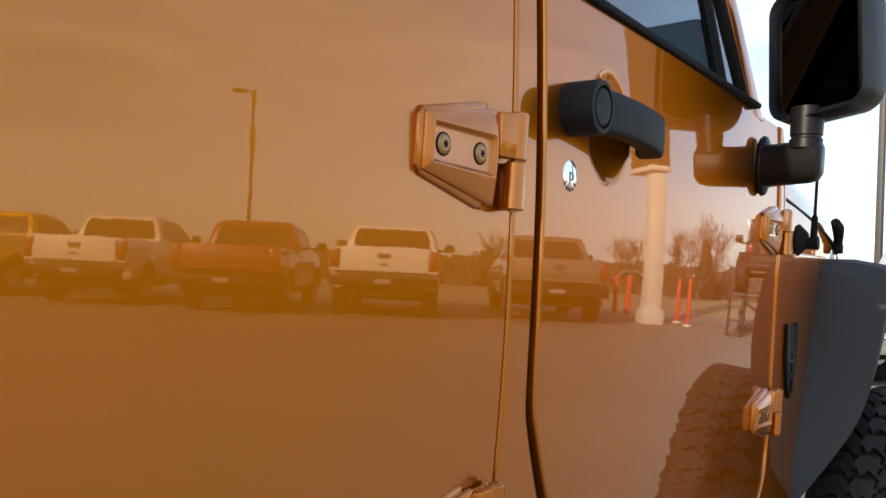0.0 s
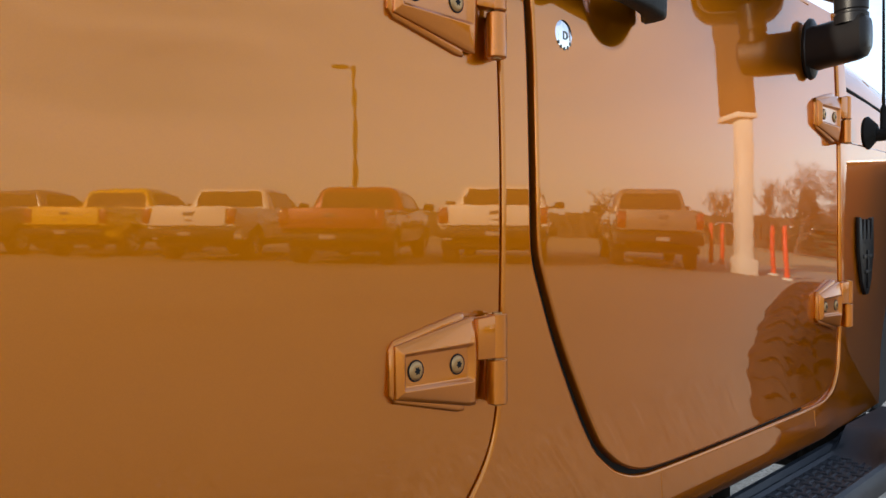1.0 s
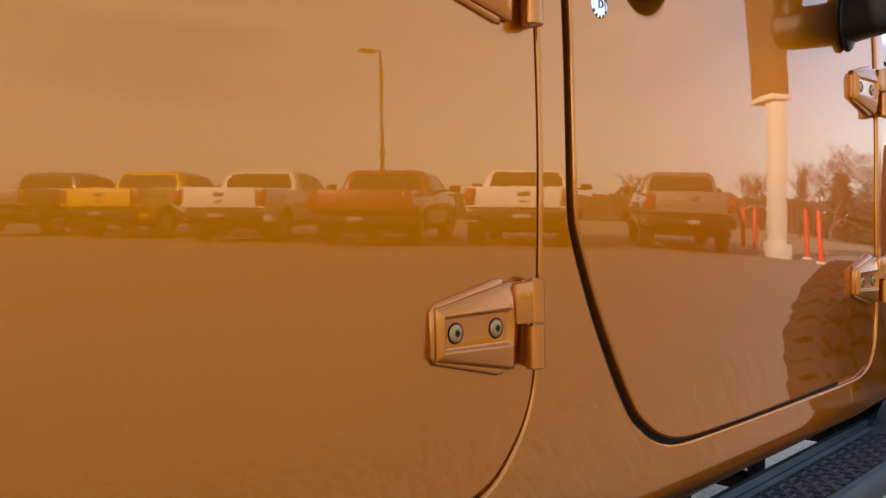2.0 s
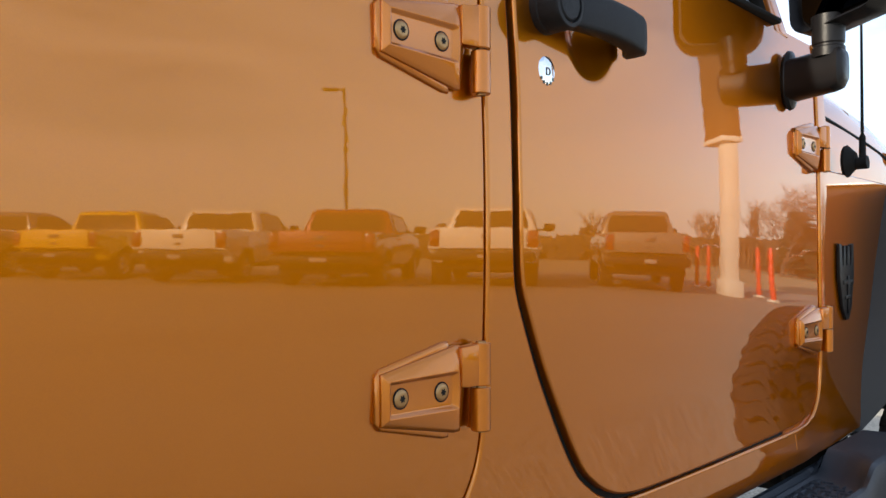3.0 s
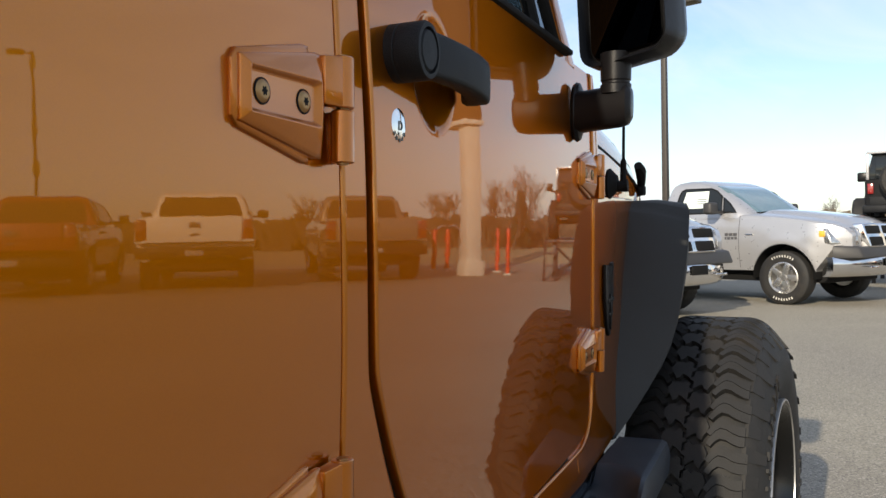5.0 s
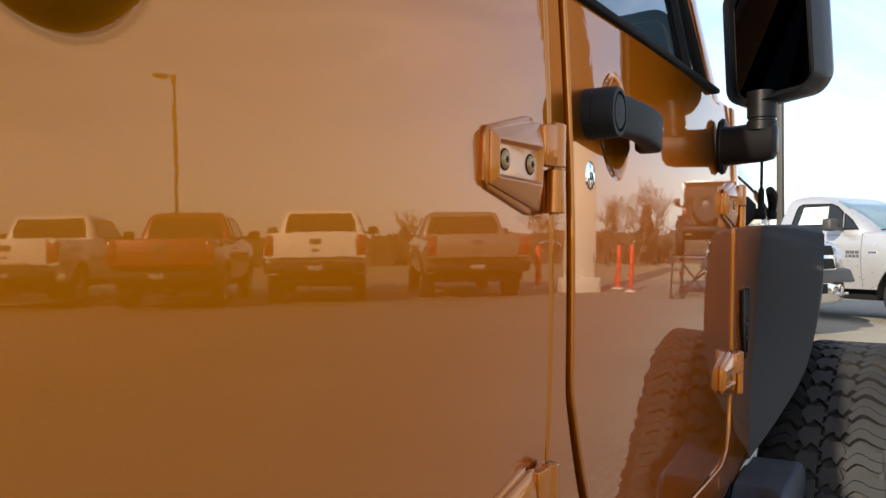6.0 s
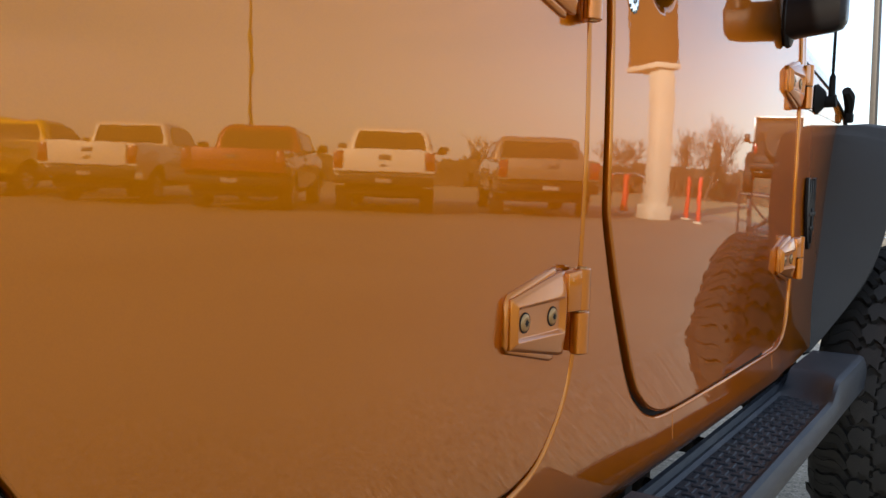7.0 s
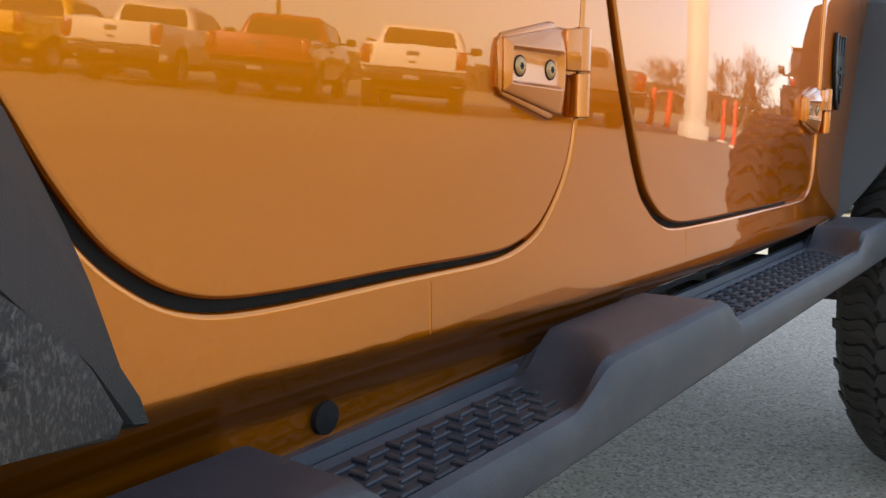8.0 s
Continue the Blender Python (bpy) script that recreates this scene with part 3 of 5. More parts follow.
for k in range(5):
    a = radians(215 + 28 * k)
    c = Vector((0.112 + 0.0125 * math.cos(a), ml.translation.y - 0.0054, 1.208 + 0.0125 * math.sin(a)))
    box(bm, c.x - 0.0012, c.x + 0.0012, c.y - 0.0003, c.y + 0.0006, c.z - 0.0016, c.z + 0.0016)
part("lock_marks", bm, INK, lock)

bm = B()
yb = side_y(1.14, 0.97) - 0.001
outl = [(1.112, 1.028), (1.123, 1.026), (1.126, 0.985), (1.131, 0.985), (1.134, 1.024), (1.143, 1.024), (1.147, 0.985), (1.152, 0.985), (1.155, 1.024), (1.166, 1.022), (1.169, 0.985), (1.174, 0.985), (1.178, 1.026), (1.190, 1.028), (1.190, 0.965), (1.176, 0.905), (1.160, 0.882), (1.146, 0.882), (1.128, 0.905), (1.112, 0.965)]
outl = [(1.151 + (u - 1.151) * 1.4, v) for u, v in outl]
prism(bm, outl, lambda u, v, w: Vector((u, w + 0.055 * (u - 1.14), v)), yb, yb - 0.007, 0.001)
for k, (u0, u1, v0, v1) in enumerate(((1.120, 1.146, 0.950, 0.958), (1.156, 1.182, 0.950, 0.958), (1.132, 1.170, 0.922, 0.929), (1.148, 1.154, 0.894, 0.966))):
    box(bm, u0, u1, yb - 0.010, yb - 0.006, v0, v1, 0.001)
part("fender_badge", bm, GLOSSBLACK, jeep, "plain black tapered badge with upright fins")

# ---- side mirror ----
mirror = new("side_mirror")
mirror.parent = jeep
bm = B()
lathe(bm, [(0.0001, 0.006), (0.036, 0.006), (0.040, 0.000), (0.038, -0.006), (0.030, -0.010), (0.0001, -0.010)], 28, Matrix.Translation((0.835, -0.002, 1.298)) @ Matrix.Diagonal((0.75, 1, 1.25, 1)), False)
part("mirror_base", bm, GLOSSBLACK, mirror)
bm = B()
secs = []
for y, x, zc, rx, rz in ((-0.004, 0.835, 1.297, 0.030, 0.035), (-0.025, 0.832, 1.298, 0.030, 0.034), (-0.050, 0.826, 1.299, 0.030, 0.034), (-0.078, 0.818, 1.300, 0.030, 0.034), (-0.094, 0.812, 1.301, 0.028, 0.032), (-0.101, 0.810, 1.302, 0.020, 0.024)):
    secs.append([(x + rx * math.copysign(abs(math.cos(a)) ** 0.6, math.cos(a)), y, zc + rz * math.copysign(abs(math.sin(a)) ** 0.6, math.sin(a))) for a in [2 * math.pi * k / 16 for k in range(16)]])
loft(bm, secs)
part("mirror_arm", bm, GLOSSBLACK, mirror, smooth=50)
bm = B()
lathe(bm, [(0.0001, 1.320), (0.026, 1.320), (0.026, 1.334), (0.0235, 1.336), (0.0235, 1.339), (0.0255, 1.341), (0.0265, 1.385), (0.0001, 1.385)], 24, Matrix.Translation((0.812, -0.074, 0)) @ Matrix.Rotation(radians(90), 4, "X"), False)
part("mirror_post", bm, GLOSSBLACK, mirror)


def rrect(w, h, r, n=6):
    pts = []
    for cx, cy, a0 in ((w / 2 - r, h / 2 - r, 0), (-w / 2 + r, h / 2 - r, 90), (-w / 2 + r, -h / 2 + r, 180), (w / 2 - r, -h / 2 + r, 270)):
        for k in range(n + 1):
            a = radians(a0 + 90 * k / n)
            pts.append((cx + r * math.cos(a), cy + r * math.sin(a)))
    return pts


MIR = pose(0.800, -0.086, 1.474, -6, 3, -22)
bm = B()
secs = []
for dx, s, rr in ((0.010, 0.90, 0.03), (-0.004, 0.94, 0.03), (-0.012, 1.0, 0.032), (0.020, 1.02, 0.034), (0.055, 0.98, 0.036), (0.085, 0.84, 0.036), (0.100, 0.55, 0.03)):
    secs.append([MIR @ Vector((dx, u, v)) for u, v in rrect(0.164 * s, 0.212 * s, rr * s)])
loft(bm, secs)
part("mirror_shell", bm, GLOSSBLACK, mirror, smooth=50)
bm = B()
prism(bm, rrect(0.134, 0.180, 0.020), lambda u, v, w: MIR @ Vector((w, u, v)), 0.012, 0.002)
part("mirror_pane", bm, MIRRORGLASS, mirror, "mirror glass")

# ---- windows, pillars and roof ----
def lean(x, z):
    return side_y(x, BELT) + 0.006 + 0.17 * (z - BELT)


def flat(bm, pts, thick, surf=lean, bevel=0.0):
    lo = [bm.verts.new((x, surf(x, z), z)) for x, z in pts]
    hi = [bm.verts.new((x, surf(x, z) + thick, z)) for x, z in pts]
    n = len(pts)
    fs = [bm.faces.new(lo), bm.faces.new(hi[::-1])]
    for i in range(n):
        fs.append(bm.faces.new((lo[i], hi[i], hi[(i + 1) % n], lo[(i + 1) % n])))
    if bevel:
        bmesh.ops.bevel(bm, geom=list({e for f in fs[:2] for e in f.edges}), offset=bevel, segments=2, affect="EDGES", profile=0.5)
    return bm


bm = B()
box(bm, 0.056, 0.80, -0.004, 0.020, BELT - 0.002, BELT + 0.007, 0.003)
part("belt_seal", bm, SEAL, jeep, "black rubber belt seal")
bm = B()
box(bm, -0.86, -0.004, -0.004, 0.020, BELT - 0.002, BELT + 0.007, 0.003)
part("belt_seal", bm, SEAL, jeep, "black rubber belt seal")
for wpts, frame_pts in (
        ([(0.09, 1.40), (0.74, 1.40), (0.52, 1.83), (0.10, 1.83)], [(0.085, 1.40), (0.095, 1.84), (0.53, 1.84), (0.775, 1.42), (0.79, 1.395)]),
        ([(-0.82, 1.40), (-0.04, 1.40), (-0.04, 1.83), (-0.82, 1.83)], [(-0.83, 1.40), (-0.83, 1.84), (-0.03, 1.84), (-0.03, 1.40)])):
    win = new("side_window")
    win.parent = jeep
    flat(bm := B(), wpts, 0.005, lambda x, z: lean(x, z) + 0.010)
    part("pane", bm, GLASS, win)
    bm = B()
    tube(bm, [(x, lean(x, z) + 0.012, z) for x, z in frame_pts], 0.012, 10)
    part("window_frame", bm, SEAL, win, "black window frame")
bm = B()
tube(bm, [(0.665, lean(0.6, 1.40) + 0.012, 1.395), (0.60, lean(0.6, 1.6) + 0.012, 1.60), (0.525, lean(0.6, 1.83) + 0.012, 1.83)], 0.013, 8)
part("window_divider", bm, SEAL, jeep)
bm = B()
flat(bm, [(0.795, 1.375), (0.865, 1.375), (0.60, 1.90), (0.545, 1.90)], 0.045, lambda x, z: lean(x, z) - 0.002, 0.006)
part("windscreen_pillar", bm, COPPER, jeep)
bm = B()
flat(bm, [(-0.02, 1.39), (0.075, 1.39), (0.085, 1.86), (-0.02, 1.86)], 0.05, lambda x, z: lean(x, z) + 0.014)
part("centre_pillar", bm, SEAL, jeep)
bm = B()
flat(bm, [(-1.45, 1.39), (-0.85, 1.39), (-0.85, 1.86), (-1.42, 1.86)], 0.05, lambda x, z: lean(x, z) + 0.002)
part("quarter_panel", bm, PLASTIC, jeep)
bm = B()
hexa(bm, [(-1.46, 0.07, 1.86), (0.60, 0.07, 1.86), (0.60, 1.51, 1.86), (-1.46, 1.51, 1.86)], [(-1.44, 0.13, 1.93), (0.56, 0.13, 1.93), (0.56, 1.45, 1.93), (-1.44, 1.45, 1.93)], 0.02)
part("roof", bm, PLASTIC, jeep, "black textured hardtop")
bm = B()
hexa(bm, [(0.85, 0.06, 1.36), (0.90, 0.06, 1.36), (0.90, 1.52, 1.36), (0.85, 1.52, 1.36)], [(0.565, 0.13, 1.86), (0.59, 0.13, 1.86), (0.59, 1.45, 1.86), (0.565, 1.45, 1.86)], 0.0)
part("windscreen", bm, GLASS, jeep)
# tub, floor and far side
bm = B()
box(bm, -1.45, 1.06, 0.060, 0.078, 0.66, 1.38)
box(bm, -1.45, 1.06, 1.56, 1.58, 0.66, 1.38, 0.006)
box(bm, -1.45, 1.10, 0.055, 1.58, 0.63, 0.67)
box(bm, -1.47, -1.45, 0.02, 1.56, 0.66, 1.38, 0.004)
box(bm, 1.03, 1.06, 0.055, 1.56, 0.66, 1.34)
part("tub", bm, INTERIOR, jeep)
bm = B()
for y0 in (0.22, 0.88):
    box(bm, 0.02, 0.50, y0, y0 + 0.48, 0.72, 0.98, 0.05)
    hexa(bm, [(-0.08, y0, 0.95), (0.06, y0, 0.95), (0.06, y0 + 0.48, 0.95), (-0.08, y0 + 0.48, 0.95)], [(-0.20, y0 + 0.04, 1.50), (-0.10, y0 + 0.04, 1.50), (-0.10, y0 + 0.44, 1.50), (-0.20, y0 + 0.44, 1.50)], 0.03)
    box(bm, -0.22, -0.12, y0 + 0.11, y0 + 0.37, 1.53, 1.70, 0.03)
part("seats", bm, CLOTH, jeep)
bm = B()
box(bm, 0.70, 1.03, 0.10, 1.52, 1.02, 1.34, 0.04)
part("dashboard", bm, INTERIOR, jeep)
bm = B()
box(bm, -1.45, 1.0, 1.49, 1.52, 1.42, 1.84)
part("far_window", bm, DARKGLASS, jeep)
# hood, cowl and nose
bm = B()
secs = []
for x, yo, zl, zh in ((1.045, 0.030, 1.160, 1.372), (1.30, 0.036, 1.158, 1.360), (1.55, 0.042, 1.156, 1.335), (1.80, 0.056, 1.155, 1.302), (2.10, 0.090, 1.15, 1.255), (2.36, 0.140, 1.14, 1.205)):
    half = []
    for k in range(12):
        a = radians(90 * k / 11)
        half.append((x, yo + 0.085 * (1 - math.cos(a)) if k else yo, zl + (zh - zl) * math.sin(a) ** 0.75))
    mid = [(x, 0.79, zh + 0.035)]
    other = [(p[0], 1.58 - p[1], p[2]) for p in half[::-1]]
    secs.append(half + mid + other)
loft(bm, secs)
part("hood", bm, COPPER, jeep, smooth=50)
bm = B()
box(bm, 1.05, 2.36, 0.115, 1.465, 0.70, 1.15, 0.01)
part("engine_bay", bm, INTERIOR, jeep)
bm = B()
hexa(bm, [(2.36, 0.22, 0.78), (2.42, 0.24, 0.78), (2.42, 1.34, 0.78), (2.36, 1.36, 0.78)], [(2.36, 0.22, 1.17), (2.40, 0.24, 1.17), (2.40, 1.34, 1.17), (2.36, 1.36, 1.17)], 0.015)
part("grille", bm, COPPER, jeep)
bm = B()
box(bm, 2.44, 2.62, 0.30, 1.28, 0.66, 0.84, 0.03)
part("front_bumper", bm, PLASTIC, jeep)
bm = B()
tube(bm, [tuple(p) for p in spline([(1.035, 0.026, 1.284), (1.10, 0.040, 1.279), (1.30, 0.046, 1.264), (1.55, 0.050, 1.240), (1.80, 0.058, 1.208), (1.95, 0.070, 1.180)], 0.03)], 0.0045, 6)
part("hood_seam", bm, SEAL, jeep, "black shut line along the hood")
latch = new("hood_latch")
latch.parent = jeep
bm = B()
tube(bm, [(1.77, 0.046, 1.258), (1.795, 0.042, 1.244), (1.825, 0.045, 1.222), (1.85, 0.05, 1.19)], [0.012, 0.016, 0.013, 0.010], 8)
part("latch_strap", bm, SEAL, latch)
bm = B()
box(bm, 1.825, 1.86, 0.036, 0.056, 1.178, 1.205, 0.005)
part("latch_catch", bm, SEAL, latch)
antenna = new("antenna")
antenna.parent = jeep
bm = B()
lathe(bm, [(0.0001, 0.004), (0.030, 0.004), (0.032, -0.002), (0.022, -0.012), (0.016, -0.018), (0.0001, -0.020)], 20, Matrix.Translation((1.195, side_y(1.195, 1.19), 1.190)), False)
rod(bm, (1.195, side_y(1.195, 1.19) - 0.008, 1.183), (1.195, side_y(1.195, 1.19) - 0.040, 1.185), 0.011, 0.013)
part("antenna_base", bm, SEAL, antenna)
bm = B()
ya = side_y(1.195, 1.19) - 0.030
tube(bm, [(1.195, ya, 1.180), (1.195, ya, 1.235), (1.195, ya, 1.245), (1.197, ya, 1.60), (1.20, ya + 0.01, 1.92)], [0.0075, 0.0065, 0.0035, 0.0028, 0.0015], 8)
part("antenna_mast", bm, SEAL, antenna)


bm = B()
box(bm, 1.255, 1.275, 0.055, 0.60, 0.60, 1.15)
part("inner_fender", bm, INTERIOR, jeep)


bm = B()
box(bm, 1.13, 1.25, 0.030, 0.110, 0.555, 0.690, 0.006)
part("body_mount", bm, SEAL, jeep)

# ---- flares ----
def flare(name, inner, outer, lip, parent, mat):
    bm = B()
    n = len(inner)
    rows_ = [[], [], [], [], [], []]
    for i in range(n):
        a, b = Vector(inner[i]), Vector(outer[i])
        d = (Vector(inner[min(i + 1, n - 1)]) - Vector(inner[max(i - 1, 0)])).normalized()
        nrm = d.cross(b - a).normalized()
        if nrm.z < 0 and abs(nrm.z) > 0.05:
            nrm = -nrm
        for k, p in enumerate((a, a.lerp(b, 0.5) + nrm * 0.006, b, b - nrm * lip + (b - a).normalized() * 0.004, b - nrm * lip - (b - a).normalized() * 0.012, a - nrm * 0.012)):
            rows_[k].append(p)
    loft(bm, [[rows_[k][i] for k in range(6)] for i in range(n)])
    es = [e for e in bm.edges if len(e.link_faces) == 2 and e.calc_face_angle(0) > 0.6]
    bmesh.ops.bevel(bm, geom=es, offset=0.004, segments=2, affect="EDGES", profile=0.5)
    return part(name, bm, mat, parent, "textured dark grey plastic", smooth=40)


inn = spline([(1.205, 0.022, 0.655), (1.28, 0.022, 0.775), (1.365, 0.024, 0.895), (1.47, 0.030, 1.04), (1.545, 0.034, 1.135), (1.60, 0.040, 1.158), (1.80, 0.05, 1.162), (2.25, 0.10, 1.150), (2.40, 0.13, 1.08)], 0.03)
out_ = spline([(1.225, 0.000, 0.655), (1.30, -0.045, 0.725), (1.38, -0.100, 0.84), (1.475, -0.120, 1.01), (1.575, -0.116, 1.135), (1.62, -0.104, 1.150), (1.80, -0.040, 1.150), (2.25, -0.020, 1.146), (2.42, 0.0, 1.08)], 0.03)
k = 60
inn = [inn[int(i * (len(inn) - 1) / (k - 1))] for i in range(k)]
out_ = [out_[int(i * (len(out_) - 1) / (k - 1))] for i in range(k)]
flare("front_flare", inn, out_, 0.03, jeep, FLARE)
inn2 = spline([(-0.473, 0.010, 0.697), (-0.485, 0.006, 0.729), (-0.503, 0.002, 0.780), (-0.516, 0.000, 0.810), (-0.543, -0.003, 0.864), (-0.585, -0.004, 0.926), (-0.66, -0.004, 1.02), (-0.78, -0.003, 1.125), (-0.93, 0.0, 1.158), (-1.30, 0.0, 1.16), (-1.45, 0.0, 1.0)], 0.03)
out2 = spline([(-0.482, 0.002, 0.702), (-0.522, -0.030, 0.747), (-0.545, -0.050, 0.766), (-0.570, -0.070, 0.785), (-0.605, -0.098, 0.815), (-0.645, -0.112, 0.875), (-0.69, -0.112, 0.955), (-0.765, -0.112, 1.045), (-0.87, -0.112, 1.135), (-0.96, -0.112, 1.158), (-1.30, -0.112, 1.16), (-1.47, -0.10, 1.0)], 0.03)
inn2 = [inn2[int(i * (len(inn2) - 1) / (k - 1))] for i in range(k)]
out2 = [out2[int(i * (len(out2) - 1) / (k - 1))] for i in range(k)]
flare("rear_flare", inn2, out2, 0.03, jeep, FLARE)
bm = B()
lower = [(-0.491, 0.006, 0.690), (-0.520, -0.019, 0.728), (-0.543, -0.040, 0.748), (-0.567, -0.060, 0.766), (-0.590, -0.085, 0.784), (-0.625, -0.110, 0.792), (-0.625, -0.110, 0.728), (-0.595, -0.085, 0.720), (-0.555, -0.045, 0.704), (-0.497, 0.004, 0.682)]
lower = [STANCE.inverted() @ Vector(p) for p in lower]
la = [bm.verts.new(p) for p in lower]
lb = [bm.verts.new(p + Vector((-0.020, 0.018, -0.004))) for p in lower]
fs = [bm.faces.new(la), bm.faces.new(lb[::-1])]
for i in range(len(la)):
    fs.append(bm.faces.new((la[i], lb[i], lb[(i + 1) % len(la)], la[(i + 1) % len(la)])))
bmesh.ops.bevel(bm, geom=list(fs[0].edges), offset=0.003, segments=2, affect="EDGES", profile=0.5)
part("flare_liner", bm, DUSTY, jeep, "dusty grey inner liner of the flare", smooth=60)
bm = B()
lathe(bm, [(0.0001, 0.0), (0.0055, 0.0), (0.005, -0.0025), (0.0001, -0.004)], 12, Matrix.Translation(STANCE.inverted() @ Vector((-0.590, -0.083, 0.752))) @ Matrix.Rotation(radians(-40), 4, "Z"), False)
part("flare_bolt", bm, DUSTY, jeep)


# ---- wheels ----
def lug(bm, R, poly, height, shrink=0.86, curve=0.0):
    """A tread block: polygon of (lateral, angle) points raised from the carcass."""
    def at(u, a, r):
        drop = curve * max(0.0, abs(u) - 0.080) ** 2
        return Vector(((r - drop) * math.cos(a), u, (r - drop) * math.sin(a)))
    cu_, ca = sum(p[0] for p in poly) / len(poly), sum(p[1] for p in poly) / len(poly)
    lo = [bm.verts.new(at(u, a, R - 0.004)) for u, a in poly]
    hi = [bm.verts.new(at(cu_ + (u - cu_) * shrink, ca + (a - ca) * shrink, R + height)) for u, a in poly]
    n = len(poly)
    bm.faces.new(hi)
    for i in range(n):
        bm.faces.new((lo[i], lo[(i + 1) % n], hi[(i + 1) % n], hi[i]))


def mud_wheel(outward):
    w = new("wheel")
    R = 0.430
    bm = B()
    lathe(bm, [(0.225, -0.125), (0.235, -0.150), (0.290, -0.174), (0.335, -0.176), (0.375, -0.166), (0.405, -0.146), (0.422, -0.120), (R, -0.085), (R + 0.002, 0), (R, 0.085), (0.422, 0.120), (0.405, 0.146), (0.375, 0.166), (0.335, 0.176), (0.290, 0.174), (0.235, 0.150), (0.225, 0.125)], 96, None, True)
    part("tyre", bm, RUBBER, w)
    bm = B()
    N = 23
    st = 2 * math.pi / N
    p = st / 2
    rnd = random.Random(5)
    centre = [(0.003, 0.06), (0.014, -0.04), (0.020, 0.10), (0.034, 0.00), (0.048, 0.06), (0.0565, 0.36), (0.054, 0.54), (0.044, 0.76), (0.040, 0.92), (0.031, 0.84), (0.026, 0.66), (0.017, 0.72), (0.004, 0.88), (0.003, 0.52), (-0.007, 0.44), (-0.006, 0.35), (0.003, 0.30)]
    for i in range(2 * N):
        for sgn in (1, -1):
            o = (i + (0.45 if sgn < 0 else 0.0)) * p
            j = rnd.uniform(-0.02, 0.02)
            # interlocking hooked centre blocks
            lug(bm, R, [(sgn * u, o + (a + 0.5 * j) * p) for u, a in centre], 0.0165, 0.95)
            # wavy shoulder lugs, each cut by a thin sipe
            e = 0.141 if i % 2 else 0.133
            wave = [(0.0500, 0.55), (0.060, 0.30), (0.070, 0.10), (0.080, -0.02), (0.094, 0.00), (0.108, 0.10), (0.122, 0.14), (e, 0.10)]
            for a0, a1 in ((0.03, 0.40), (0.43, 0.80)):
                lug(bm, R, [(sgn * u, o + (a0 + w) * p) for u, w in wave] + [(sgn * u, o + (a1 + w * (1.0 if u > 0.055 else 0.35)) * p) for u, w in wave[::-1]], 0.0170, 0.99, 9.0)
    # side biters on the shoulder
    for i in range(N * 2):
        a = (i + 0.3) * st / 2
        for sgn in (1, -1):
            r0, r1 = (0.372, 0.418) if i % 2 else (0.388, 0.416)
            ps = [(r1, a), (r1, a + 0.30 * st), (r0, a + 0.26 * st), (r0, a + 0.04 * st)]
            lo = [bm.verts.new((r * math.cos(q), sgn * (0.118 + (0.422 - r) * 0.90), r * math.sin(q))) for r, q in ps]
            hi = [bm.verts.new((r * math.cos(q), sgn * (0.133 + (0.422 - r) * 0.86), r * math.sin(q))) for r, q in ps]
            bm.faces.new(hi)
            for t_ in range(4):
                bm.faces.new((lo[t_], lo[(t_ + 1) % 4], hi[(t_ + 1) % 4], hi[t_]))
    part("tread", bm, RUBBER, w, smooth=20)
    for mid in (150, 330):
        for q in range(13):
            a = radians(mid + (q - 6) * 6.2)
            mm = Matrix.Rotation(-a, 4, "Y") @ Matrix.Translation((0.330, 0, 0))
            bm = B()
            prism(bm, ([(-0.021, -0.0045), (0.021, -0.0045), (0.021, 0.015), (0.011, 0.015), (0.011, 0.0045), (-0.021, 0.0045)], [(-0.021, -0.0045), (0.021, -0.0045), (0.021, 0.0045), (-0.011, 0.0045), (-0.011, 0.015), (-0.021, 0.015)], [(-0.021, -0.0045), (0.021, -0.0045), (0.021, 0.0050), (-0.021, 0.0050)])[q % 3], lambda u, v, w_: mm @ Vector((u, w_, v)), -0.170, -0.1785)
            part("sidewall_mark", bm, RUBBER, w)
    s = outward
    bm = B()
    lathe(bm, [(0.232, s * 0.150), (0.236, s * 0.166), (0.228, s * 0.170), (0.220, s * 0.160), (0.214, s * 0.120), (0.205, -s * 0.10), (0.215, -s * 0.12)], 64, None, False)
    part("rim_barrel", bm, BLACKRIM, w)
    bm = B()
    lathe(bm, [(0.2365, s * 0.150), (0.240, s * 0.164), (0.239, s * 0.1725), (0.2345, s * 0.1735), (0.2335, s * 0.166)], 64, None, True)
    part("rim_lip", bm, RIMLIP, w, "satin grey rim lip")
    bm = B()
    lathe(bm, [(0.0001, s * 0.080), (0.070, s * 0.080), (0.085, s * 0.060), (0.085, s * 0.020), (0.0001, s * 0.020)], 32, None, False)
    for q in range(8):
        box(bm, 0.06, 0.218, -0.022, 0.022, s * 0.03 - 0.02, s * 0.03 + 0.03, 0.006, 2, Matrix.Rotation(q * math.pi / 4, 4, "Y") @ Matrix.Rotation(radians(90), 4, "X"))
    part("rim_spokes", bm, BLACKRIM, w)
    w.parent = jeep
    return w


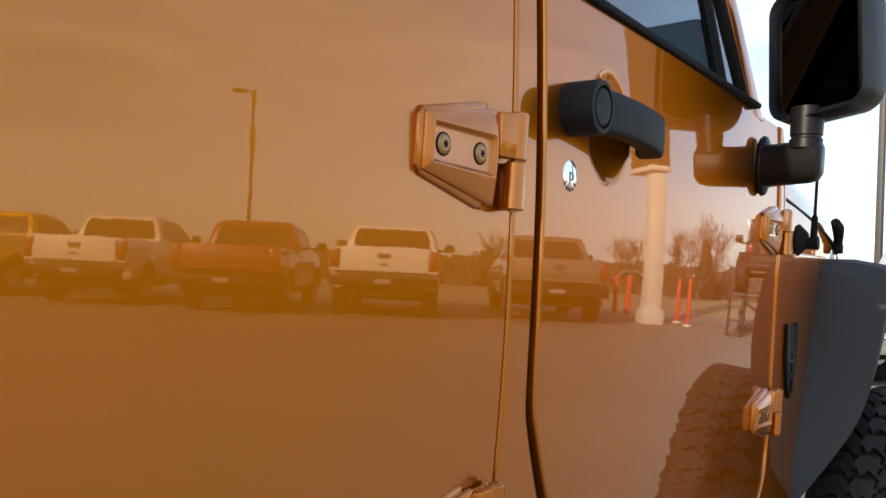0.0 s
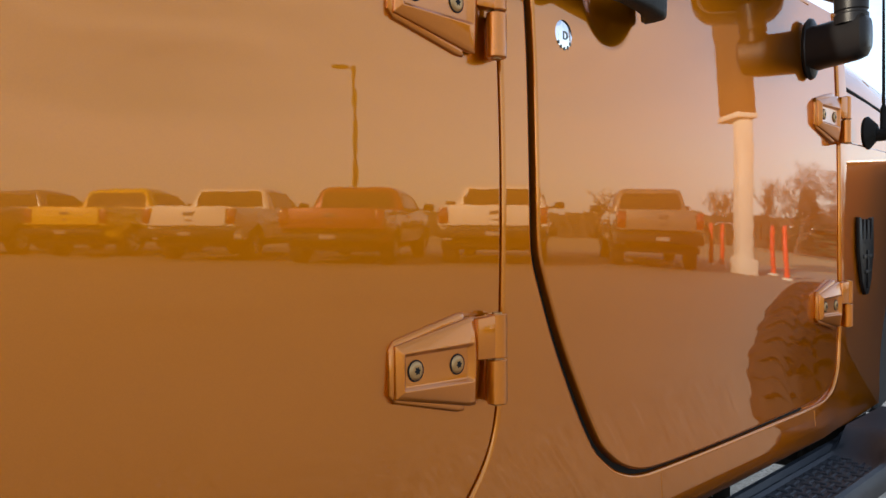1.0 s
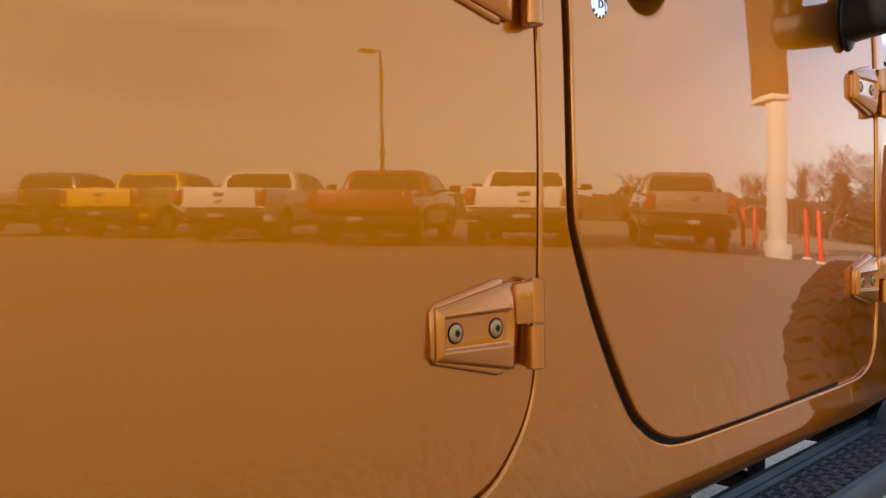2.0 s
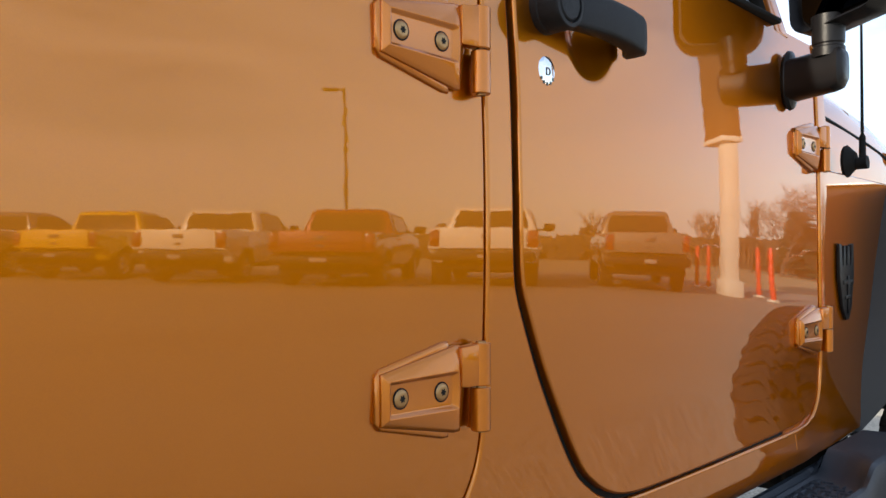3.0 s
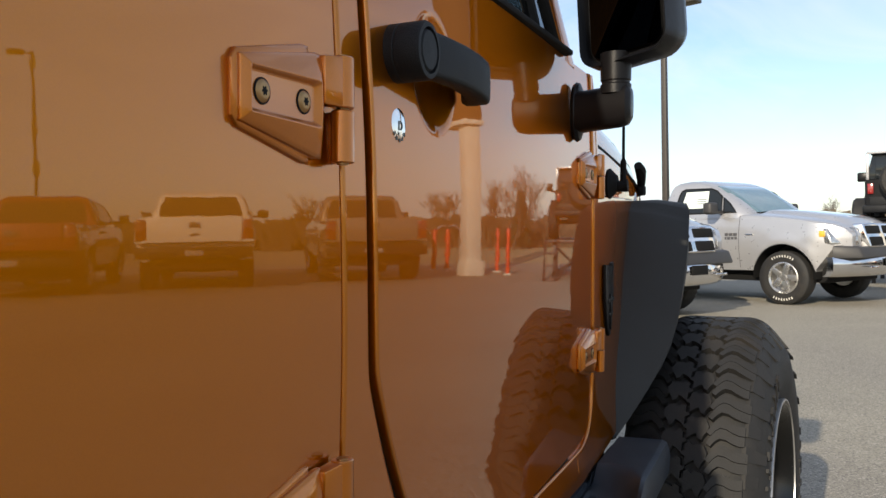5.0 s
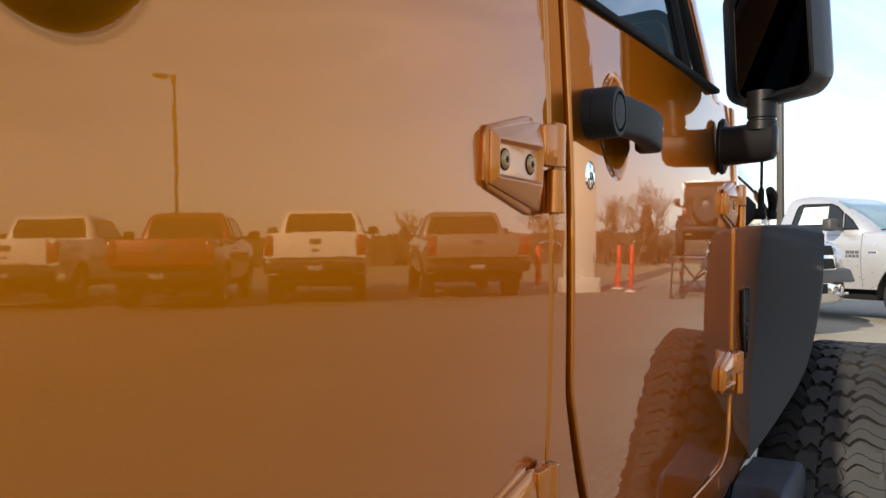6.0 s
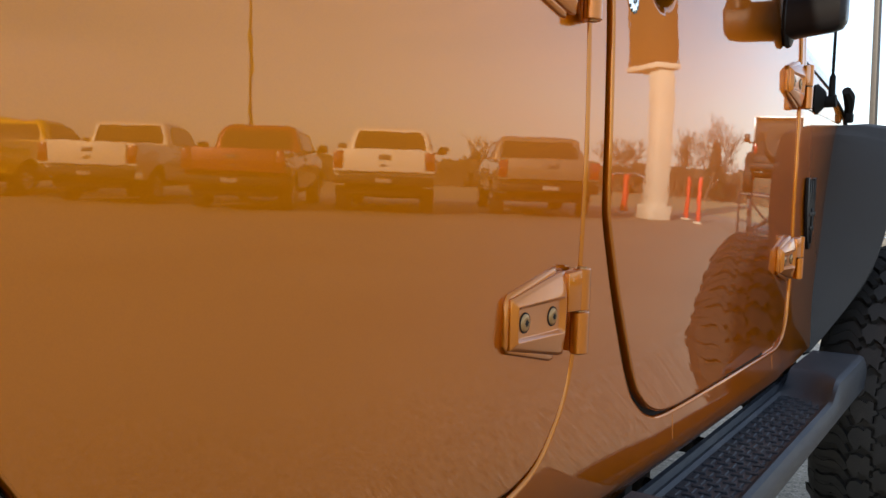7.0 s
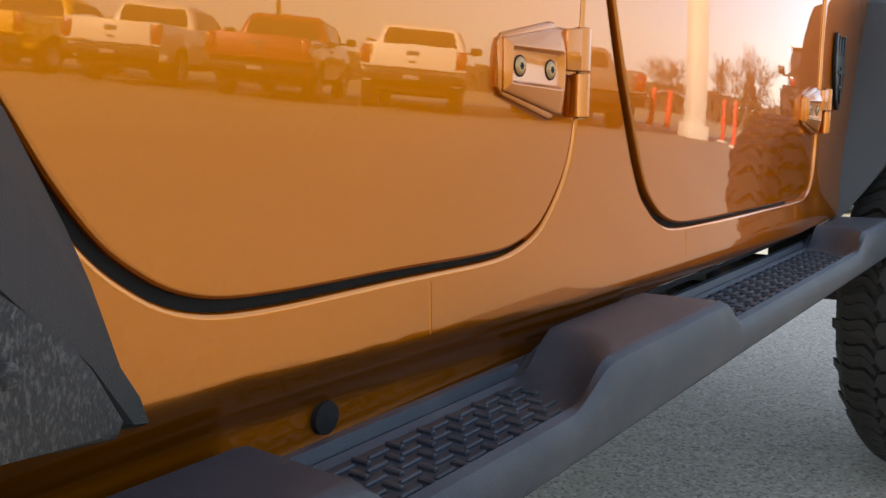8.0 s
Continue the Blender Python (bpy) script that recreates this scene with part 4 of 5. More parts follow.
RAKE["on"] = False
wheel = mud_wheel(-1)
AXLE_F, AXLE_R = 1.690, -1.256
wheel.matrix_world = Matrix.Translation((AXLE_F, -0.169, 0.446)) @ Matrix.Rotation(radians(-6.5), 4, "Z") @ Matrix.Diagonal((1, 0.94, 1, 1))
copy_thing(wheel, Matrix.Translation((AXLE_R, -0.190, 0.446)) @ Matrix.Diagonal((1, 0.88, 1, 1)))
copy_thing(wheel, Matrix.Translation((AXLE_F, 1.785, 0.446)) @ Matrix.Rotation(math.pi - radians(8), 4, "Z"))
copy_thing(wheel, Matrix.Translation((AXLE_R, 1.785, 0.446)) @ Matrix.Rotation(math.pi, 4, "Z"))
RAKE["on"] = True
for ax in (AXLE_F, AXLE_R):
    bm = B()
    rod(bm, (ax, -0.10, 0.443), (ax, 1.68, 0.443), 0.045)
    rod(bm, (ax, 0.55, 0.443), (ax, 0.85, 0.443), 0.14, n=16)
    part("axle", bm, STEEL, jeep)
bm = B()
box(bm, -1.5, 2.44, 0.35, 0.43, 0.52, 0.64, 0.01)
box(bm, -1.5, 2.44, 1.15, 1.23, 0.52, 0.64, 0.01)
part("chassis", bm, STEEL, jeep)

# ---- side step ----
step = new("side_step")
step.parent = jeep
PADS = ((-0.66, -0.405, -0.36), (-0.015, 0.190, 0.240), (1.000, 1.205, 1.225))


def skew(x):
    """The board stands a little further out towards the front."""
    return -0.013 * (x + 0.3)


def pad_lift(x, y):
    """Height of the step's raised pads over its tread, 0 to 1; the ramps are scooped."""
    for k, (a, b, c) in enumerate(PADS):
        a2 = a - 0.075 * min(1.0, max(0.0, (-y - 0.016) / 0.072)) ** 2
        lead = 0.075
        if a2 - lead < x <= a2:
            t = (x - (a2 - lead)) / lead
            return t * t * (3 - 2 * t)
        if a2 < x <= b:
            return 1.0
        if b < x < c and k < 2:
            t = (c - x) / (c - b)
            return t * t * (3 - 2 * t)
    return 0.0


bm = B()
xs_ = [-0.66 + 0.010 * i for i in range(int((1.23 + 0.66) / 0.010) + 1)]
secs = []
TZ = 0.625
for x in xs_:
    d = skew(x)
    end = max(0.0, (x - 1.190) / 0.04)
    tip = 0.018 * min(1.0, end) ** 2
    sec = [(x, 0.036 + d, TZ - 0.030), (x, 0.036 + d, TZ + 0.006), (x, 0.031 + d, TZ + 0.012), (x, 0.024 + d, TZ + 0.011)]
    for y, base in ((0.020, 0.002), (0.014, 0.004), (0.008, 0.0), (-0.010, 0.0), (-0.030, 0.0), (-0.050, 0.0), (-0.070, 0.0), (-0.085, 0.0), (-0.094, 0.002), (-0.102, 0.009), (-0.109, 0.013)):
        y = y if y > 0 else 0.80 * y
        L = pad_lift(x, y)
        rise = 1.0 if y < 0.012 else 0.6
        sec.append((x, y + d + (tip if y < -0.066 else 0), TZ + max(base, 0.040 * L * rise)))
    L = pad_lift(x, -0.087)
    sec += [(x, -0.0945 + d + tip, TZ + 0.010 + 0.026 * L), (x, -0.0995 + d + tip, TZ + 0.002 + 0.022 * L), (x, -0.1020 + d + tip, TZ - 0.010 + 0.018 * L), (x, -0.0995 + d + tip, TZ - 0.024), (x, -0.0895 + d, TZ - 0.034), (x, -0.02 + d, TZ - 0.038)]
    secs.append(sec)
loft(bm, secs)
part("step_board", bm, STEP, step, smooth=32)
# raised tread bars in a basket pattern
bm = B()
for a, b in ((-0.345, -0.075), (0.262, 0.935)):
    nx = int((b - a) / 0.0185)
    for i in range(nx):
        for jy in range(5):
            x, y = a + 0.0185 * i, -0.004 - 0.0155 * jy
            if pad_lift(x + 0.012, y) > 0.0:
                continue
            y += skew(x)
            if (i + jy) % 2:
                box(bm, x - 0.0115, x + 0.0115, y - 0.0021, y + 0.0021, TZ - 0.002, TZ + 0.0026, 0.0012, 1)
            else:
                box(bm, x - 0.0024, x + 0.0024, y - 0.0088, y + 0.0088, TZ - 0.002, TZ + 0.0036, 0.0012, 1)
tagged(part("tread_pattern", bm, STEP, step, "raised basket-weave tread bars"), kind="stuff")
for bx in (-0.30, 0.32, 0.42, 0.66, 1.02):
    bm = B()
    tube(bm, [(bx, -0.06, 0.585), (bx, 0.02, 0.583), (bx, 0.09, 0.585), (bx, 0.36, 0.59)], 0.016, 8)
    box(bm, bx - 0.022, bx + 0.022, 0.070, 0.082, 0.565, 0.680, 0.003)
    part("step_bracket", bm, SEAL, step)
for px_, pz_ in ((-0.312, 0.653), (0.22, 0.650)):
    bm = B()
    lathe(bm, [(0.0001, 0.004), (0.013, 0.004), (0.012, -0.003), (0.0001, -0.005)], 16, Matrix.Translation((px_, side_y(px_, pz_) - 0.002, pz_)), False)
    part("sill_plug", bm, SEAL, jeep, "black rubber drain plug")

RAKE["on"] = False
# ---- ground ----
bm = B()
bmesh.ops.create_grid(bm, x_segments=24, y_segments=24, size=1500)
for v in bm.verts:
    v.co.z = -0.02
tagged(part("ground", bm, GRASS), "dry tan winter grass beyond the car park", "grass", kind="structure")
bm = B()
vs = [bm.verts.new(p) for p in ((-60, 60, 0), (-60, -32, 0), (6, -34, 0), (17.5, -20, 0), (21.5, -10, 0), (24, -2, 0), (28, 6, 0), (34, 22, 0), (42, 60, 0))]
bm.faces.new(vs)
r = bmesh.ops.extrude_face_region(bm, geom=bm.faces[:])
for v in [q for q in r["geom"] if isinstance(q, bmesh.types.BMVert)]:
    v.co.z = -0.3
tagged(part("road", bm, ASPHALT, smooth=0), "sunlit worn grey asphalt of the car park", "asphalt", kind="structure")


# ---- pickups ----
def truck_bottom(x):
    """Height of the lower edge of a pickup's side, with its wheel arches."""
    z = 0.86 if x < 0.30 else 0.86 - 0.34 * min(1.0, (x - 0.30) / 0.12) if x < 0.42 else 0.50
    if x > 5.10:
        z = 0.52 + 0.34 * min(1.0, (x - 5.10) / 0.25)
    for cx in (1.15, 4.62):
        if abs(x - cx) < 0.485:
            z = max(z, 0.42 + math.sqrt(0.485**2 - (x - cx) ** 2))
    return z


def truck_wide(x, z):
    """Half width of a pickup at a place: tucked in below, with a shoulder, flared round the wheels, rounded at the nose."""
    zs_, gs_ = (0.45, 0.62, 0.80, 0.98, 1.10, 1.20, 1.34, 1.45), (0.925, 0.962, 0.990, 1.0, 0.988, 0.972, 0.940, 0.90)
    w = 0.985 * float(np.interp(z, zs_, gs_))
    for cx in (1.15, 4.62):
        w += 0.022 * math.exp(-((math.hypot(x - cx, z - 0.42) - 0.50) / 0.10) ** 2)
    if x > 4.95:
        w -= 0.26 * ((x - 4.95) / 0.60) ** 2
    if x < 0.06:
        w -= 0.03 * (0.06 - x) / 0.06
    return w


def truck_top(x, cab):
    """Height of the body's upper edge: bed rail, waist, fender and hood line."""
    if x < cab[0] - 0.03:
        return 1.345
    if x < cab[1]:
        return 1.350
    return float(np.interp(x, (cab[1], 4.55, 5.0, 5.30, 5.46, 5.54), (1.350, 1.305, 1.245, 1.185, 1.12, 1.02)))


def pickup(name, paint, m, label, group, front=False, sticker=False, lift=0.0):
    """A full-size pickup heading along its x axis, the rear bumper at x = 0."""
    t = thing(name, m, label, "pickup truck", group)
    Z = lift
    cab = (2.38, 4.03) if front else (2.02, 4.15)
    bm = B()
    xs = sorted({round(0.01 + 0.05 * i, 3) for i in range(111)} | {round(cx + 0.485 * math.sin(radians(q)), 3) for cx in (1.15, 4.62) for q in range(-90, 91, 9)} | {5.535})
    secs = []
    for x in xs:
        z0, z1 = truck_bottom(x), truck_top(x, cab)
        z0 = min(z0, z1 - 0.06)
        dome = min(1.0, max(0.0, (x - cab[1]) / 0.15)) * (1.0 if x < 5.2 else max(0.0, (5.54 - x) / 0.34))
        half = [(0.55, z0), (truck_wide(x, z0) - 0.03, z0)]
        for q in (0.0, 0.02, 0.12, 0.25, 0.38, 0.50, 0.62, 0.74, 0.84, 0.92, 0.97):
            z = z0 + (z1 - z0) * q
            half.append((truck_wide(x, z), z))
        e = truck_wide(x, z1)
        half += [(e - 0.012, z1 - 0.006), (e - 0.040, z1 + 0.004), (e * 0.80, z1 + 0.012 + 0.012 * dome), (e * 0.68, z1 + 0.014 + 0.026 * dome), (e * 0.62, z1 + 0.014 + 0.062 * dome), (0.30, z1 + 0.016 + 0.080 * dome)]
        secs.append([(x, -y, z + Z) for y, z in half] + [(x, y, z + Z) for y, z in half[::-1]])
    loft(bm, secs)
    part("body", bm, paint, t, smooth=38)
    # cab
    bm = B()
    up = lambda z: z if z < 1.30 else 1.30 + (z - 1.30) * 1.14

    def ring(z, x0, x1, w, rf=0.24, r=0.10):
        pts = []
        for cx, cy, a0, q in ((x1 - rf, w - rf, 0, rf), (x0 + r, w - r, 90, r), (x0 + r, -w + r, 180, r), (x1 - rf, -w + rf, 270, rf)):
            for k in range(7):
                a = radians(a0 + 15 * k)
                pts.append((cx + q * math.cos(a), cy + q * math.sin(a), up(z) + Z))
        return pts

    c0, c1 = cab
    loft(bm, [ring(1.30, c0, c1 + 0.03, 0.94), ring(1.36, c0, c1, 0.935), ring(1.50, c0 + 0.035, c1 - 0.20, 0.885), ring(1.64, c0 + 0.075, c1 - 0.42, 0.835), ring(1.74, c0 + 0.105, c1 - 0.60, 0.795), ring(1.80, c0 + 0.135, c1 - 0.73, 0.760), ring(1.84, c0 + 0.20, c1 - 0.86, 0.700), ring(1.865, c0 + 0.32, c1 - 1.02, 0.60, 0.2), ring(1.872, c0 + 0.50, c1 - 1.15, 0.40, 0.1, 0.08)])
    part("cab", bm, paint, t, smooth=50)
    # glass set into the cab sides, rear and front
    for sgn in (-1, 1):
        f = lambda x, z: Vector((x, sgn * (0.936 - 0.362 * (z - 1.36) + 0.006), up(z) + Z))
        for nm, pts in (("side_window", [(c0 + 0.28, 1.385), (c1 - 0.45, 1.385), (c1 - 0.50, 1.62), (c1 - 0.60, 1.695), (c1 - 0.72, 1.735), (c0 + 0.44, 1.745), (c0 + 0.37, 1.72), (c0 + 0.34, 1.66)]), ("quarter_window", [(c1 - 0.42, 1.385), (c1 - 0.20, 1.385), (c1 - 0.33, 1.51), (c1 - 0.46, 1.60)])):
            bm = B()
            prism(bm, [(x, z) for x, z in pts], lambda u, v, w: f(u, v) + Vector((0, sgn * w, 0)), 0.0, -0.03)
            win = part(nm, bm, DARKGLASS, t)
            bm = B()
            tube(bm, [f(x, z) for x, z in (*pts, pts[0])], 0.011, 6)
            part("window_seal", bm, SEAL, win)
        bm = B()
        box(bm, c1 - 0.56, c1 - 0.40, sgn * 1.18 - 0.12, sgn * 1.18 + 0.10, 1.37 + Z, 1.56 + Z, 0.045, 3)
        box(bm, c1 - 0.50, c1 - 0.42, min(sgn * 0.90, sgn * 1.12), max(sgn * 0.90, sgn * 1.12), 1.38 + Z, 1.43 + Z, 0.012)
        part("door_mirror", bm, GUARD, t)
        bm = B()
        box(bm, c0 + 0.30, c0 + 0.50, sgn * 0.972 - 0.025, sgn * 0.972 + 0.025, 1.16 + Z, 1.20 + Z, 0.012, 3)
        part("door_handle", bm, paint, t)
        for sx in (c0 + 0.22, c1 - 0.13):
            bm = B()
            zz = [0.54 + 0.05 * k for k in range(17)]
            rows_ = [[bm.verts.new((sx + dx, sgn * (truck_wide(sx, z) + dy), z + Z)) for z in zz] for dx, dy in ((-0.005, 0.0015), (0.0, 0.0025), (0.005, 0.0015), (0.0, -0.01))]
            for ra, rb in zip(rows_, rows_[1:] + rows_[:1]):
                for k in range(len(zz) - 1):
                    bm.faces.new((ra[k], ra[k + 1], rb[k + 1], rb[k]))
            part("door_seam", bm, TRIM, t)
    bm = B()
    prism(bm, [(-0.76, 1.385), (0.76, 1.385), (0.74, 1.58), (0.66, 1.755), (-0.66, 1.755), (-0.74, 1.58)], lambda u, v, w: Vector((c0 - 0.004 + (v - 1.36) * 0.272 + w, u, up(v) + Z)), -0.006, 0.03)
    part("rear_window", bm, DARKGLASS, t)
    bm = B()
    secs = []
    for k in range(9):
        v = 1.375 + (1.775 - 1.375) * k / 8
        hw = 0.80 - 0.14 * k / 8
        mid = c1 - float(np.interp(v, (1.36, 1.50, 1.64, 1.74, 1.80), (0.0, 0.20, 0.42, 0.60, 0.73)))
        secs.append([(mid + 0.010 - 0.20 * max(0.0, abs(u) * hw - 0.56) ** 2 / 0.05 * 0.5, u * hw, up(v) + Z) for u in (-1, -0.9, -0.8, -0.7, -0.5, 0, 0.5, 0.7, 0.8, 0.9, 1)])
    secs2 = [[(x - 0.03, y, z) for x, y, z in sec] for sec in secs]
    loft(bm, [a_ + b_[::-1] for a_, b_ in zip(secs, secs2)])
    part("windscreen", bm, TEALGLASS, t, smooth=60)
    bm = B()
    for u in (-0.42, 0.30):
        rod(bm, (c1 + 0.03, u - 0.30, 1.385 + Z), (c1 - 0.02, u + 0.28, 1.41 + Z), 0.010, n=6)
    part("wipers", bm, SEAL, t)
    # tail
    bm = B()
    box(bm, -0.022, 0.02, -0.77, 0.77, 0.86 + Z, 1.345 + Z, 0.014, 3)
    part("tailgate", bm, paint, t)
    bm = B()
    box(bm, -0.034, -0.018, -0.11, 0.11, 1.13 + Z, 1.23 + Z, 0.004)
    part("tailgate_handle", bm, TRIM, t)
    bm = B()
    prism(bm, [(-0.10, 1.00), (0, 1.03), (0.10, 1.00), (0, 0.97)], lambda u, v, w: Vector((w, u, v + Z)), -0.028, -0.02)
    part("badge", bm, TRIM, t)
    for sgn in (-1, 1):
        bm = B()
        box(bm, -0.015, 0.10, sgn * 0.87 - 0.085, sgn * 0.87 + 0.085, 0.90 + Z, 1.30 + Z, 0.02)
        part("tail_lamp", bm, LAMPRED, t)
        bm = B()
        hexa(bm, [(5.10, sgn * 0.90, 0.90 + Z), (5.50, sgn * 0.60, 0.88 + Z), (5.585, sgn * 0.60, 0.88 + Z), (5.34, sgn * 0.945, 0.90 + Z)], [(5.02, sgn * 0.90, 1.13 + Z), (5.42, sgn * 0.60, 1.14 + Z), (5.53, sgn * 0.60, 1.14 + Z), (5.24, sgn * 0.925, 1.13 + Z)], 0.025)
        part("headlamp", bm, LAMPCLEAR, t)
        bm = B()
        box(bm, 5.16, 5.24, sgn * 0.915 - 0.04, sgn * 0.915 + 0.012, 1.00 + Z, 1.09 + Z, 0.012)
        part("turn_lamp", bm, AMBER, t)
    bm = B()
    box(bm, -0.16, 0.02, -0.95, 0.95, 0.56 + Z, 0.76 + Z, 0.04)
    # Row bumpers are black: the dark a chrome one reflects, put into the colour.
    part("rear_bumper", bm, CHROME if front else PLASTIC, t)
    bm = B()
    box(bm, -0.168, -0.158, -0.14, 0.14, 0.62 + Z, 0.71 + Z, 0.003)
    part("plate", bm, PAPERDIM, t, "blank dull plate")
    # front
    bm = B()
    secs = []
    for z, d in ((0.43, -0.09), (0.46, -0.03), (0.52, 0.0), (0.60, 0.012), (0.67, 0.005), (0.71, -0.015)):
        arc = [(5.70 + d - 0.32 * abs(u) ** 2.6, u * (0.985 + 0.3 * d), z + Z) for u in (-1, -0.93, -0.85, -0.72, -0.5, -0.25, 0, 0.25, 0.5, 0.72, 0.85, 0.93, 1)]
        secs.append(arc + [(x - 0.10, y * 0.97, q) for x, y, q in arc[::-1]])
    loft(bm, secs)
    for u in (-0.46, 0.46):
        box(bm, 5.70, 5.722, u - 0.12, u + 0.12, 0.545 + Z, 0.575 + Z, 0.006)
    part("front_bumper", bm, CHROME, t, smooth=50)
    bm = B()
    hexa(bm, [(5.36, -0.985, 0.695 + Z), (5.71, -0.75, 0.695 + Z), (5.71, 0.75, 0.695 + Z), (5.36, 0.985, 0.695 + Z)], [(5.36, -0.98, 0.88 + Z), (5.64, -0.75, 0.855 + Z), (5.64, 0.75, 0.855 + Z), (5.36, 0.98, 0.88 + Z)], 0.03)
    part("bumper_cover", bm, GUARD, t)
    bm = B()
    hexa(bm, [(5.48, -0.50, 0.84 + Z), (5.66, -0.44, 0.84 + Z), (5.66, 0.44, 0.84 + Z), (5.48, 0.50, 0.84 + Z)], [(5.42, -0.53, 1.185 + Z), (5.56, -0.49, 1.185 + Z), (5.56, 0.49, 1.185 + Z), (5.42, 0.53, 1.185 + Z)], 0.025, 3)
    g = part("grille", bm, CHROME, t, "chrome grille with a cross of bars")
    for y0, y1, z0, z1 in ((0.040, 0.460, 1.030, 1.155), (-0.460, -0.040, 1.030, 1.155), (0.040, 0.425, 0.862, 0.995), (-0.425, -0.040, 0.862, 0.995)):
        bm = B()
        xz = lambda z: 5.672 - (z - 0.84) * 0.29
        hexa(bm, [(xz(z0) - 0.05, y0, z0 + Z), (xz(z0), y0, z0 + Z), (xz(z0), y1, z0 + Z), (xz(z0) - 0.05, y1, z0 + Z)], [(xz(z1) - 0.05, y0, z1 + Z), (xz(z1), y0, z1 + Z), (xz(z1), y1, z1 + Z), (xz(z1) - 0.05, y1, z1 + Z)], 0.02)
        part("grille_mesh", bm, SEAL, g)
    bm = B()
    box(bm, 5.715, 5.728, -0.16, 0.16, 0.57 + Z, 0.69 + Z, 0.004)
    part("front_plate", bm, SEAL, t)
    # wheels
    first = None
    for wx, sgn in ((1.15, -1), (4.62, -1), (1.15, 1), (4.62, 1)):
        mw = Matrix.Translation((wx, sgn * 0.845, 0.40)) @ Matrix.Rotation(0 if sgn < 0 else math.pi, 4, "Z")
        if first is None:
            first = new("wheel")
            first.parent = t
            bm = B()
            lathe(bm, [(0.225, -0.10), (0.24, -0.125), (0.30, -0.135), (0.36, -0.130), (0.39, -0.11), (0.40, -0.08), (0.40, 0.08), (0.39, 0.11), (0.36, 0.13), (0.30, 0.135), (0.24, 0.125), (0.225, 0.10)], 48)
            part("tyre", bm, RUBBER, first)
            bm = B()
            lathe(bm, [(0.228, -0.100), (0.236, -0.122), (0.226, -0.126), (0.208, -0.105), (0.200, 0.05), (0.0001, 0.05)], 40, None, False)
            lathe(bm, [(0.0001, -0.118), (0.050, -0.118), (0.062, -0.100), (0.062, -0.05), (0.0001, -0.05)], 24, None, False)
            for q in range(5):
                hexa(bm, [(0.05, -0.112, -0.05), (0.218, -0.118, -0.036), (0.218, -0.118, 0.036), (0.05, -0.112, 0.05)], [(0.05, -0.07, -0.05), (0.218, -0.08, -0.036), (0.218, -0.08, 0.036), (0.05, -0.07, 0.05)], 0.008)
                bmesh.ops.rotate(bm, verts=bm.verts[:], cent=(0, 0, 0), matrix=Matrix.Rotation(math.pi * 2 / 5, 3, "Y"))
            part("rim", bm, ALLOY, first, "silver five-spoke alloy rim")
            if front:
                for mid, count in ((90, 9), (270, 8)):
                    for q in range(count):
                        a = radians(mid + (q - (count - 1) / 2) * 7.5)
                        mm = Matrix.Rotation(-a, 4, "Y") @ Matrix.Translation((0.322, 0, 0))
                        bm = B()
                        prism(bm, [(-0.017, -0.0075), (0.017, -0.0075), (0.017, 0.0130), (0.008, 0.0130), (0.008, 0.0075), (-0.017, 0.0075)] if q % 2 else [(-0.017, -0.0075), (0.017, -0.0075), (0.017, 0.0075), (-0.017, 0.0075)], lambda u, v, w: mm @ Vector((u, w, v)), -0.1330, -0.1375)
                        part("sidewall_mark", bm, LINE, first, "raised white mark on the tyre wall")
            first.matrix_local = mw
        else:
            copy_thing(first, mw)
        bm = B()
        ring_ = lambda r, y: [Vector((wx + r * math.cos(radians(a)), y, 0.43 + r * math.sin(radians(a)))) for a in range(-5, 186, 10)]
        loft(bm, [ring_(0.47, sgn * 0.975), ring_(0.47, sgn * 0.55), ring_(0.482, sgn * 0.55), ring_(0.482, sgn * 0.975)], False)
        part("wheel_arch", bm, SEAL, t)
    # Frame, spare wheel and axle, widened and blackened for the shade beneath.
    bm = B()
    box(bm, 0.15, 5.2, -0.74, 0.74, 0.33 + Z, 0.56 + Z, 0.02)
    lathe(bm, [(0.0001, -0.10), (0.36, -0.10), (0.38, 0.0), (0.36, 0.10), (0.0001, 0.10)], 20, Matrix.Translation((0.55, 0, 0.46 + Z)) @ Matrix.Rotation(radians(90), 4, "X"), False)
    rod(bm, (1.15, -0.72, 0.40), (1.15, 0.72, 0.40), 0.07)
    part("chassis", bm, SEAL, t)
    if sticker:
        bm = B()
        f = lambda x, z, o: Vector((x, -(0.936 - 0.362 * (z - 1.36) + o), up(z)))
        prism(bm, [(c0 + 0.42, 1.46), (c0 + 0.92, 1.46), (c0 + 0.90, 1.70), (c0 + 0.47, 1.70)], lambda u, v, w: f(u, v, 0.012) + Vector((0, -w, 0)), 0.0, -0.004)
        part("window_sticker", bm, PAPER, t, "pale paper price sheet in the window")
        bm = B()
        for k in range(3):
            prism(bm, [(c0 + 0.70, 1.52 + 0.03 * k), (c0 + 0.88, 1.52 + 0.03 * k), (c0 + 0.88, 1.532 + 0.03 * k), (c0 + 0.70, 1.532 + 0.03 * k)], lambda u, v, w: f(u, v, 0.014) + Vector((0, -w, 0)), 0.0, -0.003)
        part("sticker_print", bm, INK, t)
